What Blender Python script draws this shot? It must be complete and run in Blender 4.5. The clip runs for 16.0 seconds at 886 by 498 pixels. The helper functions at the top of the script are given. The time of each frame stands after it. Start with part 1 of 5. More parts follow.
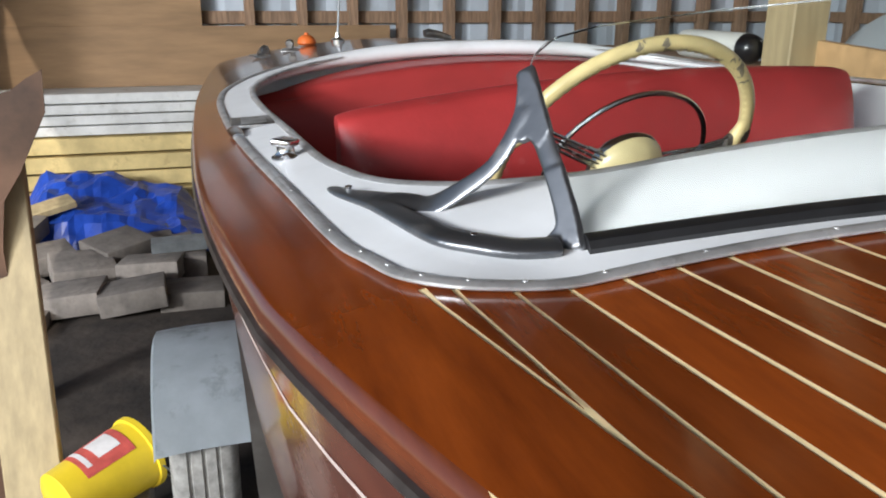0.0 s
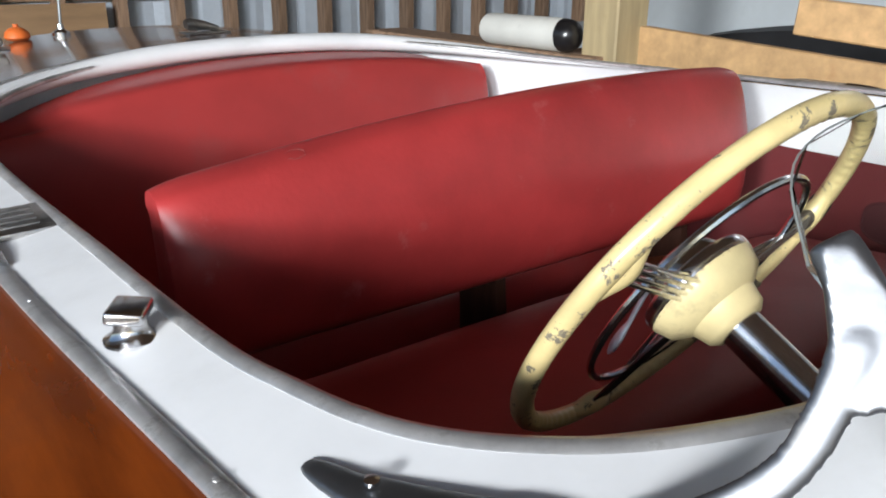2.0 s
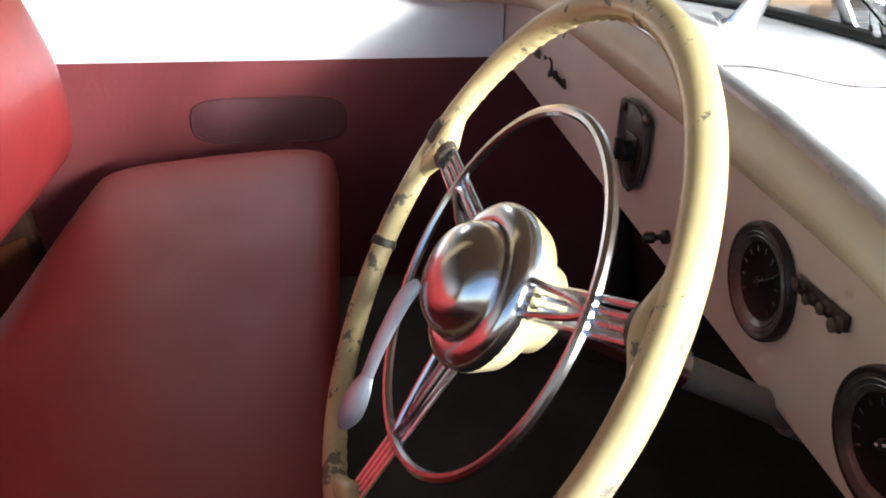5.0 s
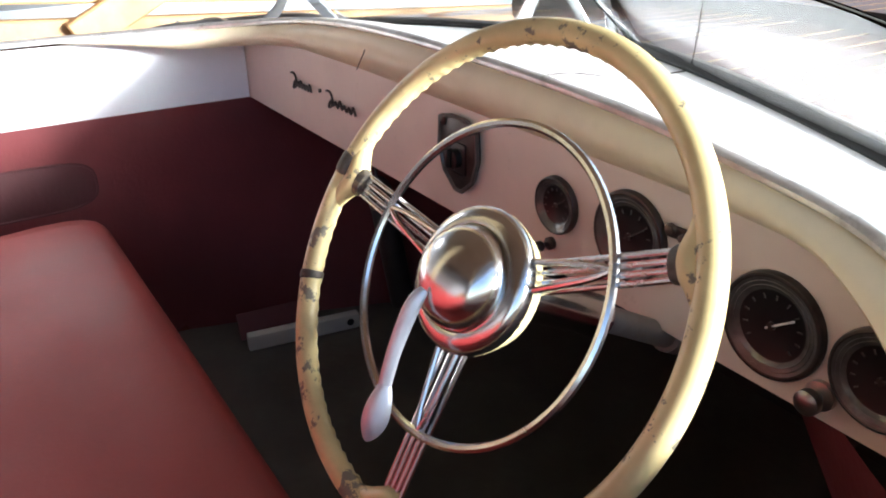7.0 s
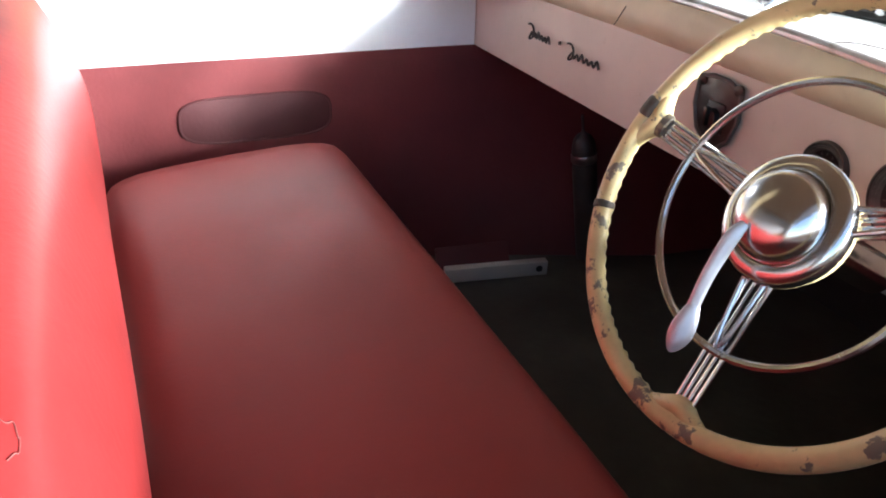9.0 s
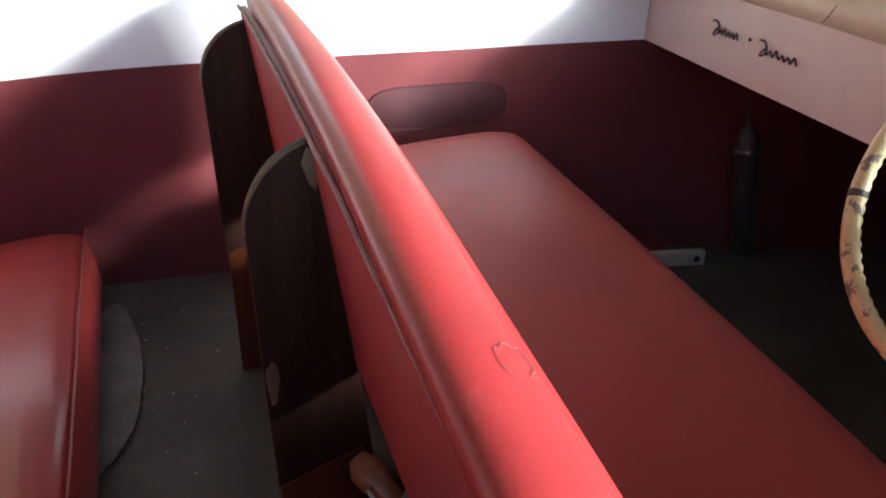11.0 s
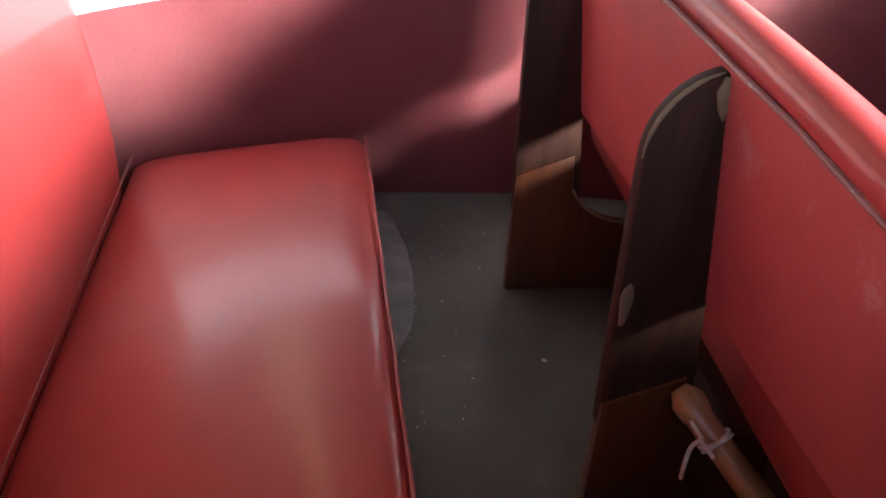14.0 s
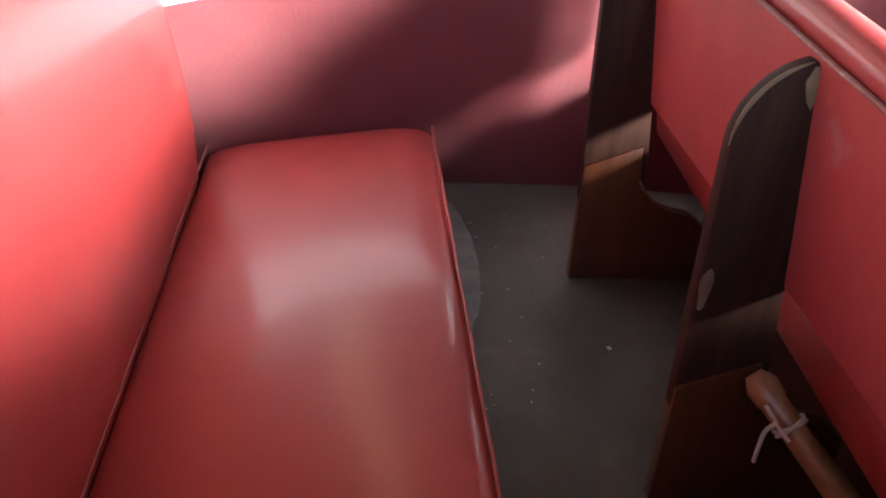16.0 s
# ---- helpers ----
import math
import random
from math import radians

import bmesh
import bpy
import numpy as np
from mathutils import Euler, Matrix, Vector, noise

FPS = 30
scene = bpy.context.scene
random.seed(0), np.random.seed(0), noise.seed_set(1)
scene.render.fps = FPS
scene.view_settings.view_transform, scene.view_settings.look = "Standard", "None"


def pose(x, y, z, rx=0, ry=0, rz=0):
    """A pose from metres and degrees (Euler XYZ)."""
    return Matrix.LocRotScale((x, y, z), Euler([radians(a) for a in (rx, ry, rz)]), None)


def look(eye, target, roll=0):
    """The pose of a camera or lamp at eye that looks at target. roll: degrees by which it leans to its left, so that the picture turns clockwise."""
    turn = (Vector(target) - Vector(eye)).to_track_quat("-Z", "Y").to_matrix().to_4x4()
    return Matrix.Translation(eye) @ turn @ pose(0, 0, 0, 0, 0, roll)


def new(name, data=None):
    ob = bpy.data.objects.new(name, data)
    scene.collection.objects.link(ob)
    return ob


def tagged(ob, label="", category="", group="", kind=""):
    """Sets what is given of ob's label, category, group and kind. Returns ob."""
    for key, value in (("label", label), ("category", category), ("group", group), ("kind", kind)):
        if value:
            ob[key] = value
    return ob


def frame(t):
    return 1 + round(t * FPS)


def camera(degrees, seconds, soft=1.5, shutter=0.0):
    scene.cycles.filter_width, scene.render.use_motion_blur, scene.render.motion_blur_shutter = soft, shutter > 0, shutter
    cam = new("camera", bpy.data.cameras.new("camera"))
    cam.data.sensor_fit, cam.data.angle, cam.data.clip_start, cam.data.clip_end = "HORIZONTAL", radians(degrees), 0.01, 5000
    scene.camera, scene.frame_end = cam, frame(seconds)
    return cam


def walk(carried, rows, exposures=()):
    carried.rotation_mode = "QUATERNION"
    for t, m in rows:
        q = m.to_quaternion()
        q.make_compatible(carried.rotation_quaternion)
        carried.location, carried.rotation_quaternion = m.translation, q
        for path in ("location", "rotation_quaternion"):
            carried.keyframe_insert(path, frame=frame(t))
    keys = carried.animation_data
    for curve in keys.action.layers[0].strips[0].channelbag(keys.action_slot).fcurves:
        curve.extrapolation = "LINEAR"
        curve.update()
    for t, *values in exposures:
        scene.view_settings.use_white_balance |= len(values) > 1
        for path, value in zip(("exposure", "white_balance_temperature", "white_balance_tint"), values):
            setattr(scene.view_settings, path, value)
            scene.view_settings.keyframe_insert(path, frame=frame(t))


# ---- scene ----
PATH = [
    (0, (-0.8846, -0.7297, 0.8018), (-0.3278, 1.0933, 0.1965), 0.38),
    (0.5, (-0.8580, -0.5580, 0.8190), (-0.3040, 1.2560, 0.1820), -0.90),
    (1, (-0.8473, -0.4324, 0.8207), (-0.0695, 1.3063, 0.2107), 0.17),
    (1.5, (-0.9063, -0.2960, 0.8403), (0.1514, 1.2865, 0.2263), -0.58),
    (2, (-0.9066, -0.1633, 0.8442), (0.2181, 1.3469, 0.1701), 0.40),
    (2.5, (-0.8670, -0.0450, 0.8470), (0.4040, 1.3320, 0.1480), -1.50),
    (3, (-0.8327, 0.0944, 0.8471), (0.7695, 1.0500, 0.1261), -0.34),
    (3.5, (-0.7745, 0.1440, 0.8295), (0.9338, 0.8452, 0.0614), 0.41),
    (4, (-0.7723, 0.2501, 0.8352), (1.0331, 0.3822, -0.0152), -1.13),
    (4.5, (-0.7730, 0.2780, 0.8266), (1.0156, 0.1658, -0.0612), 0.28),
    (6.8, (-0.7753, 0.5056, 0.8534), (0.8138, -0.3431, -0.0152), -1.52),
    (7, (-0.7713, 0.5246, 0.8494), (0.7598, -0.4489, 0.0079), -0.72),
    (7.5, (-0.7771, 0.5825, 0.8530), (0.6561, -0.5244, 0.0040), 0.40),
    (8, (-0.7835, 0.6708, 0.8587), (0.6238, -0.4448, -0.0217), 1.15),
    (8.5, (-0.7715, 0.6680, 0.8537), (0.7481, -0.2468, -0.0705), 0.61),
    (9, (-0.7735, 0.7123, 0.8507), (0.8587, 0.0158, -0.0717), 1.97),
    (11.3, (-0.7790, 0.9400, 0.8700), (0.9161, 0.4830, -0.0880), 0.70),
    (11.5, (-0.7770, 0.9290, 0.8690), (0.9251, 0.5170, -0.0970), 0.40),
    (12, (-0.7630, 0.9700, 0.8720), (0.9480, 0.5270, -0.0640), 0.80),
    (12.5, (-0.7700, 1.0900, 0.8900), (0.9033, 0.5099, -0.0392), 2.20),
    (13, (-0.7890, 1.2120, 0.8820), (0.8640, 0.6220, -0.0770), 3.10),
    (13.5, (-0.7700, 1.2350, 0.8740), (0.8625, 0.6882, -0.1437), 5.10),
    (14, (-0.7600, 1.1830, 0.8540), (0.9125, 0.9939, -0.2263), 3.10),
    (14.5, (-0.7680, 1.1680, 0.8580), (0.9002, 1.1640, -0.2452), 0.70),
    (15, (-0.7750, 1.1840, 0.8620), (0.8925, 1.2770, -0.2383), -0.20),
    (15.5, (-0.7780, 1.2220, 0.8460), (0.8986, 1.2380, -0.2444), 3.30),
    (16, (-0.7950, 1.2390, 0.8560), (0.8794, 1.1440, -0.2336), 2.40),

]
cam = camera(58.0, 16.0, soft=1.9)
walk(cam, [(t, look(eye, target, roll)) for t, eye, target, roll in PATH],
     exposures=[(0, -0.15), (0.5, -0.3), (1, -0.5), (1.5, -0.55), (2, -0.1), (2.5, 0.2), (3.5, 0.42), (4.5, 0.75), (7, 1.55), (9, 1.7), (11.5, 1.5), (12.5, 1.55), (13.5, 2.15), (14, 2.2), (16, 2.3)])

# ---- light ----
world = bpy.data.worlds.new("daylight")
scene.world = world
world.use_nodes = True
_wn = world.node_tree.nodes
_sky = _wn.new("ShaderNodeTexSky")
_sky.sky_type = "NISHITA"
_sky.sun_disc = False
_sky.sun_elevation, _sky.sun_rotation = radians(40), radians(200)
world.node_tree.links.new(_sky.outputs[0], _wn["Background"].inputs[0])
_wn["Background"].inputs[1].default_value = 0.15

_sun = bpy.data.lights.new("sun", "SUN")
_sun.energy, _sun.angle, _sun.color = 2.5, radians(0.5), (1.0, 0.95, 0.88)
new("sun", _sun).matrix_world = look((-3, -8, 9), (0, 0, 0))


def area_lamp(name, eye, target, sx, sy, watts, color):
    la = bpy.data.lights.new(name, "AREA")
    la.shape, la.size, la.size_y, la.energy, la.color = "RECTANGLE", sx, sy, watts, color
    ob = new(name, la)
    ob.matrix_world = look(eye, target)
    return ob


# sky light that falls in through the open side and the big door ahead of the bow
area_lamp("side_opening_light", (-8.0, -2.98, 2.37), (0.3, 0.8, 0.3), 1.0, 0.7, 700, (0.94, 0.97, 1.0))
area_lamp("door_light", (-7.7, -4.2, 3.1), (-5.5, 0.6, 0.4), 4.9, 0.6, 1000, (0.94, 0.97, 1.0))
# a high window in the port wall
area_lamp("window_light", (5.05, 1.75, 2.45), (0.3, 0.9, 0.3), 1.15, 0.6, 7, (0.95, 0.98, 1.0))

# ---- materials ----


def material(name, color, rough=0.5, metal=0.0, coat=0.0, coat_rough=0.08, var=0.15, scale=8.0, bump=0.0, bump_scale=60.0,
             dark=None, dirt=0.0, dirt_scale=3.0, dirt_at=0.56, dirt_soft=0.1, dirt_color=(0.08, 0.06, 0.05), stretch=(1, 1, 1), per_object=0.0, spec=0.5):
    """Principled surface: two scales of noise in colour, wear patches, fine relief."""
    m = bpy.data.materials.new(name)
    m.use_nodes = True
    nt = m.node_tree
    n, l = nt.nodes, nt.links
    b = n["Principled BSDF"]
    b.inputs["Roughness"].default_value = rough
    b.inputs["Metallic"].default_value = metal
    b.inputs["Coat Weight"].default_value = coat
    b.inputs["Coat Roughness"].default_value = coat_rough
    b.inputs["Specular IOR Level"].default_value = spec
    tc = n.new("ShaderNodeTexCoord")
    mp = n.new("ShaderNodeMapping")
    mp.inputs["Scale"].default_value = stretch
    l.new(tc.outputs["Object"], mp.inputs["Vector"])
    src = mp.outputs["Vector"]
    nz = n.new("ShaderNodeTexNoise")
    nz.inputs["Scale"].default_value, nz.inputs["Detail"].default_value, nz.inputs["Roughness"].default_value = scale, 6, 0.6
    l.new(src, nz.inputs["Vector"])
    mx = n.new("ShaderNodeMix")
    mx.data_type = "RGBA"
    d = dark or tuple(c * (1 - 2 * var) for c in color)
    e = color if dark else tuple(min(1, c * (1 + var)) for c in color)
    mx.inputs[6].default_value, mx.inputs[7].default_value = (*d, 1), (*e, 1)
    rp = n.new("ShaderNodeMapRange")
    rp.inputs["From Min"].default_value, rp.inputs["From Max"].default_value = 0.3, 0.7
    l.new(nz.outputs["Fac"], rp.inputs["Value"])
    l.new(rp.outputs["Result"], mx.inputs[0])
    col = mx.outputs[2]
    if per_object:
        oi = n.new("ShaderNodeObjectInfo")
        hv = n.new("ShaderNodeHueSaturation")
        mr = n.new("ShaderNodeMapRange")
        mr.inputs["To Min"].default_value, mr.inputs["To Max"].default_value = 1 - per_object, 1 + per_object
        l.new(oi.outputs["Random"], mr.inputs["Value"])
        l.new(mr.outputs["Result"], hv.inputs["Value"])
        l.new(col, hv.inputs["Color"])
        col = hv.outputs["Color"]
    if dirt:
        dz = n.new("ShaderNodeTexNoise")
        dz.inputs["Scale"].default_value, dz.inputs["Detail"].default_value, dz.inputs["Roughness"].default_value = dirt_scale, 8, 0.7
        l.new(tc.outputs["Object"], dz.inputs["Vector"])
        dr = n.new("ShaderNodeMapRange")
        dr.inputs["From Min"].default_value, dr.inputs["From Max"].default_value, dr.inputs["To Max"].default_value = dirt_at, dirt_at + dirt_soft, dirt
        l.new(dz.outputs["Fac"], dr.inputs["Value"])
        dm = n.new("ShaderNodeMix")
        dm.data_type = "RGBA"
        l.new(dr.outputs["Result"], dm.inputs[0])
        l.new(col, dm.inputs[6])
        dm.inputs[7].default_value = (*dirt_color, 1)
        col = dm.outputs[2]
        rr = n.new("ShaderNodeMapRange")
        rr.inputs["To Min"].default_value, rr.inputs["To Max"].default_value = rough, min(1, rough + 0.35)
        l.new(dr.outputs["Result"], rr.inputs["Value"])
        l.new(rr.outputs["Result"], b.inputs["Roughness"])
    l.new(col, b.inputs["Base Color"])
    if bump:
        bz = n.new("ShaderNodeTexNoise")
        bz.inputs["Scale"].default_value, bz.inputs["Detail"].default_value = bump_scale, 4
        l.new(src, bz.inputs["Vector"])
        bp = n.new("ShaderNodeBump")
        bp.inputs["Strength"].default_value, bp.inputs["Distance"].default_value = bump, 0.01
        l.new(bz.outputs["Fac"], bp.inputs["Height"])
        l.new(bp.outputs["Normal"], b.inputs["Normal"])
    return m


def glass(name, tint=(0.95, 0.98, 0.97), rough=0.02):
    m = bpy.data.materials.new(name)
    m.use_nodes = True
    b = m.node_tree.nodes["Principled BSDF"]
    b.inputs["Base Color"].default_value = (*tint, 1)
    b.inputs["Transmission Weight"].default_value = 1.0
    b.inputs["Roughness"].default_value, b.inputs["IOR"].default_value = rough, 1.2
    return m


MAHOGANY = material("varnished mahogany", (0.25, 0.052, 0.007), 0.2, coat=0.6, var=0.2, scale=4, dark=(0.11, 0.020, 0.003), stretch=(7, 1.1, 7), bump=0.03, bump_scale=40, per_object=0.2, dirt=0.25, dirt_scale=2.2, dirt_color=(0.10, 0.03, 0.012))
HULL_RED = material("mahogany topside", (0.15, 0.045, 0.028), 0.22, coat=0.5, var=0.2, scale=4, dark=(0.07, 0.022, 0.016), stretch=(6, 0.6, 6), dirt=0.5, dirt_scale=2.5, dirt_color=(0.19, 0.12, 0.10))
SHEER = material("dark red mahogany edge", (0.14, 0.035, 0.012), 0.22, coat=0.5, var=0.2, scale=5, dark=(0.08, 0.02, 0.009), stretch=(9, 0.8, 9), dirt=0.3, dirt_scale=3, dirt_color=(0.06, 0.025, 0.02))
CAULK = material("pale seam compound", (0.84, 0.68, 0.38), 0.5, var=0.12, scale=30)
WHITE = material("white deck paint", (0.81, 0.82, 0.83), 0.33, var=0.04, scale=6, bump=0.04, bump_scale=25, dirt=0.10, dirt_scale=4, dirt_color=(0.42, 0.40, 0.37))
CREAM_DASH = material("cream dashboard paint", (0.72, 0.60, 0.52), 0.45, var=0.06, scale=5, bump=0.06, bump_scale=18, dirt=0.5, dirt_scale=13, dirt_at=0.62, dirt_soft=0.05, dirt_color=(0.40, 0.29, 0.23))
CREAM_ROLL = material("cream coaming vinyl", (0.72, 0.62, 0.44), 0.45, var=0.07, scale=8, bump=0.05, bump_scale=20, dirt=0.25, dirt_scale=5, dirt_color=(0.45, 0.34, 0.2))
IVORY = material("aged ivory plastic", (0.70, 0.56, 0.27), 0.35, coat=0.2, var=0.14, scale=14, bump=0.08, bump_scale=30, dirt=0.92, dirt_scale=34, dirt_at=0.576, dirt_soft=0.02, dirt_color=(0.15, 0.13, 0.105))
IVORY_HUB = material("ivory hub plastic", (0.72, 0.60, 0.32), 0.35, coat=0.2, var=0.1, scale=14, dirt=0.4, dirt_scale=16, dirt_color=(0.25, 0.2, 0.13))
CHROME = material("chrome plate", (0.74, 0.74, 0.75), 0.19, metal=1.0, var=0.1, scale=20, bump=0.03, bump_scale=40, dirt=0.35, dirt_scale=18, dirt_color=(0.34, 0.31, 0.27))
OLD_CHROME = material("pitted old chrome", (0.56, 0.55, 0.54), 0.34, metal=1.0, var=0.25, scale=16, bump=0.15, bump_scale=70, dirt=0.6, dirt_scale=22, dirt_color=(0.17, 0.15, 0.13))
TRIM_CHROME = material("worn chrome trim", (0.74, 0.74, 0.74), 0.36, metal=0.75, var=0.2, scale=14, bump=0.08, bump_scale=60, dirt=0.5, dirt_scale=24, dirt_color=(0.26, 0.24, 0.21))
RED_VINYL = material("red vinyl", (0.41, 0.042, 0.040), 0.46, coat=0.26, coat_rough=0.13, var=0.1, scale=3, bump=0.035, bump_scale=160, dirt=0.35, dirt_scale=2.5, dirt_color=(0.36, 0.085, 0.08), spec=0.48)
# low gloss; base darker than RED_VINYL, partly to hold shade on the front bench
SEAT_DULL_SHADED = material("dull red seat vinyl, partly shaded", (0.29, 0.030, 0.026), 0.52, coat=0.05, coat_rough=0.3, var=0.1, scale=3, bump=0.035, bump_scale=160, dirt=0.3, dirt_scale=2.5, dirt_color=(0.26, 0.07, 0.065))
DULL_CHROME = material("brushed aluminium", (0.62, 0.65, 0.70), 0.4, metal=0.55, var=0.1, scale=20, bump=0.06, bump_scale=60, dirt=0.3, dirt_scale=20, dirt_color=(0.45, 0.44, 0.42))
SEAT_WORN = material("scuffed red vinyl", (0.40, 0.037, 0.037), 0.42, coat=0.18, coat_rough=0.25, var=0.16, scale=4, bump=0.05, bump_scale=120, dirt=0.36, dirt_scale=11, dirt_at=0.62, dirt_soft=0.12, dirt_color=(0.55, 0.22, 0.20))
POCKET = material("red pocket vinyl with recess shade", (0.07, 0.015, 0.017), 0.72, var=0.15, scale=3, bump=0.08, bump_scale=120)
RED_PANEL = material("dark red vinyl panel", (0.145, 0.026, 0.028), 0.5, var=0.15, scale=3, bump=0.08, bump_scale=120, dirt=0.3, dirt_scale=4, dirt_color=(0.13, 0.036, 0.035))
RED_BACK = material("worn red seat back", (0.45, 0.066, 0.066), 0.5, var=0.14, scale=4, bump=0.08, bump_scale=90, dirt=0.5, dirt_scale=8, dirt_at=0.62, dirt_soft=0.06, dirt_color=(0.50, 0.25, 0.23))
PIPING = material("faded piping", (0.30, 0.11, 0.10), 0.55, var=0.2, scale=25, dirt=0.5, dirt_scale=30, dirt_color=(0.55, 0.42, 0.38))
PIPING_RED = material("rubbed red welt", (0.32, 0.07, 0.065), 0.5, var=0.2, scale=25, dirt=0.5, dirt_scale=30, dirt_color=(0.42, 0.2, 0.18))
DARK_WOOD = material("dark stained wood", (0.042, 0.016, 0.010), 0.62, spec=0.16, coat=0.0, var=0.25, scale=6, stretch=(8, 8, 0.8), dirt=0.3, dirt_scale=7, dirt_color=(0.03, 0.015, 0.012))
FOOT_WOOD = material("varnished mahogany panel", (0.10, 0.028, 0.010), 0.32, coat=0.3, var=0.2, scale=6, stretch=(8, 8, 0.8), dirt=0.3, dirt_scale=7, dirt_color=(0.06, 0.025, 0.012))
RAW_EDGE = material("worn bare wood", (0.20, 0.13, 0.08), 0.6, var=0.2, scale=20)
OAR_WOOD = material("varnished oar wood", (0.40, 0.20, 0.09), 0.35, coat=0.3, var=0.2, scale=9, stretch=(1, 6, 6))
FLOOR_MAT = material("dark grey cockpit floor paint", (0.09, 0.088, 0.078), 0.5, var=0.2, scale=5, bump=0.1, bump_scale=60, dirt=0.5, dirt_scale=5, dirt_color=(0.15, 0.145, 0.13))
FLOOR_SHEEN = material("floor paint with pale light sheen", (0.19, 0.2, 0.205), 0.42, var=0.3, scale=7, bump=0.12, bump_scale=50, dirt=0.85, dirt_scale=9, dirt_at=0.5, dirt_soft=0.22, dirt_color=(0.11, 0.108, 0.098))
EXT_GREY = material("dull grey cylinder paint", (0.055, 0.052, 0.05), 0.4, var=0.2, scale=12, dirt=0.4, dirt_scale=14, dirt_color=(0.05, 0.045, 0.04))
BLACK = material("black rubber", (0.012, 0.012, 0.013), 0.45, var=0.2, scale=30)
BLACK_GLASS = material("black gauge face", (0.014, 0.013, 0.014), 0.3, coat=0.2, var=0.3, scale=20)
DIAL_GREY = material("dusty grey dial surround", (0.13, 0.125, 0.12), 0.3, metal=0.4, coat=0.3, var=0.25, scale=40, dirt=0.5, dirt_scale=30, dirt_color=(0.05, 0.045, 0.04))
GAUGE_RING = material("dull gauge bezel", (0.075, 0.066, 0.062), 0.4, metal=0.8, var=0.25, scale=30, dirt=0.4, dirt_scale=25)
CLEAR = glass("windshield glass", (0.86, 0.89, 0.87))
CLEAR_EDGE = material("ground glass edge", (0.22, 0.24, 0.23), 0.3, var=0.1)
GREY_FENDER = material("grey fender paint", (0.44, 0.49, 0.52), 0.5, var=0.1, scale=5, dirt=0.7, dirt_scale=4, dirt_color=(0.20, 0.22, 0.23))
TYRE = material("dusty grey tyre rubber", (0.30, 0.29, 0.27), 0.75, var=0.2, scale=30)
STEEL_BLUE = material("metal siding", (0.54, 0.61, 0.69), 0.5, var=0.06, scale=3, dirt=0.25, dirt_scale=2, dirt_color=(0.25, 0.27, 0.28))
STUD = material("weathered framing timber", (0.30, 0.19, 0.12), 0.75, var=0.25, scale=5, stretch=(9, 9, 0.7), per_object=0.25, bump=0.1, bump_scale=30)
PINE = material("new pine lumber", (0.58, 0.36, 0.17), 0.6, var=0.12, scale=4, stretch=(0.6, 6, 6), per_object=0.12, dirt=0.6, dirt_scale=5, dirt_color=(0.42, 0.23, 0.10))
PINE_POST = material("pale pine post", (0.46, 0.36, 0.20), 0.65, var=0.14, scale=4, stretch=(6, 6, 0.6), per_object=0.1, dirt=0.5, dirt_scale=4, dirt_color=(0.36, 0.27, 0.14))
PLY = material("plywood sheet", (0.32, 0.195, 0.10), 0.7, var=0.12, scale=3, stretch=(0.7, 4, 4), per_object=0.15)
BOARD_WHITE = material("white primed boards", (0.62, 0.62, 0.60), 0.6, var=0.1, scale=6, dirt=0.4, dirt_scale=9, dirt_color=(0.3, 0.28, 0.25))
BOARD_YELLOW = material("yellow stacked boards", (0.60, 0.46, 0.20), 0.65, var=0.15, scale=5, per_object=0.15, dirt=0.5, dirt_scale=8, dirt_color=(0.32, 0.22, 0.1))
TARP = material("blue tarpaulin", (0.018, 0.07, 0.42), 0.35, var=0.2, scale=6, bump=0.2, bump_scale=14)
BLOCK = material("dusty grey blocks", (0.23, 0.20, 0.175), 0.9, var=0.2, scale=8, bump=0.35, bump_scale=50, per_object=0.3, dirt=0.6, dirt_scale=6, dirt_color=(0.14, 0.12, 0.10))
DIRT = material("dirt floor", (0.06, 0.046, 0.036), 0.95, var=0.4, scale=3, bump=0.6, bump_scale=20)
YELLOW = material("yellow plastic bucket", (0.80, 0.58, 0.03), 0.4, var=0.08, scale=6)
LABEL_RED = material("red paper label", (0.60, 0.10, 0.08), 0.6, var=0.15, scale=20)
LABEL_WHITE = material("white paper", (0.75, 0.72, 0.70), 0.6, var=0.08, scale=20)
RUSTY = material("brown metal sheet", (0.14, 0.075, 0.045), 0.55, var=0.3, scale=4, dirt=0.4, dirt_scale=5, dirt_color=(0.07, 0.04, 0.03))
TANK_WHITE = material("white tank paint", (0.66, 0.65, 0.60), 0.45, var=0.06, scale=6, dirt=0.3, dirt_scale=8, dirt_color=(0.4, 0.38, 0.33))
FAR_BOAT = material("grey white boat paint", (0.50, 0.54, 0.56), 0.45, var=0.06, scale=3, dirt=0.3, dirt_scale=3, dirt_color=(0.34, 0.37, 0.38))
DARK_VOID = material("near-black void", (0.015, 0.015, 0.017), 0.5, var=0.3, scale=5)
AFT_DECK = material("dark aft deck varnish", (0.10, 0.06, 0.05), 0.2, coat=0.6, var=0.2, scale=5, stretch=(7, 0.8, 7))
ORANGE = material("orange plastic", (0.75, 0.16, 0.03), 0.5, var=0.1)
BRACKET = material("worn cast aluminium", (0.19, 0.197, 0.21), 0.36, metal=0.9, var=0.12, scale=12, bump=0.04, bump_scale=50, dirt=0.4, dirt_scale=14, dirt_color=(0.3, 0.28, 0.26))
DIM_MARK = material("faded dial print", (0.08, 0.076, 0.072), 0.5, var=0.1)
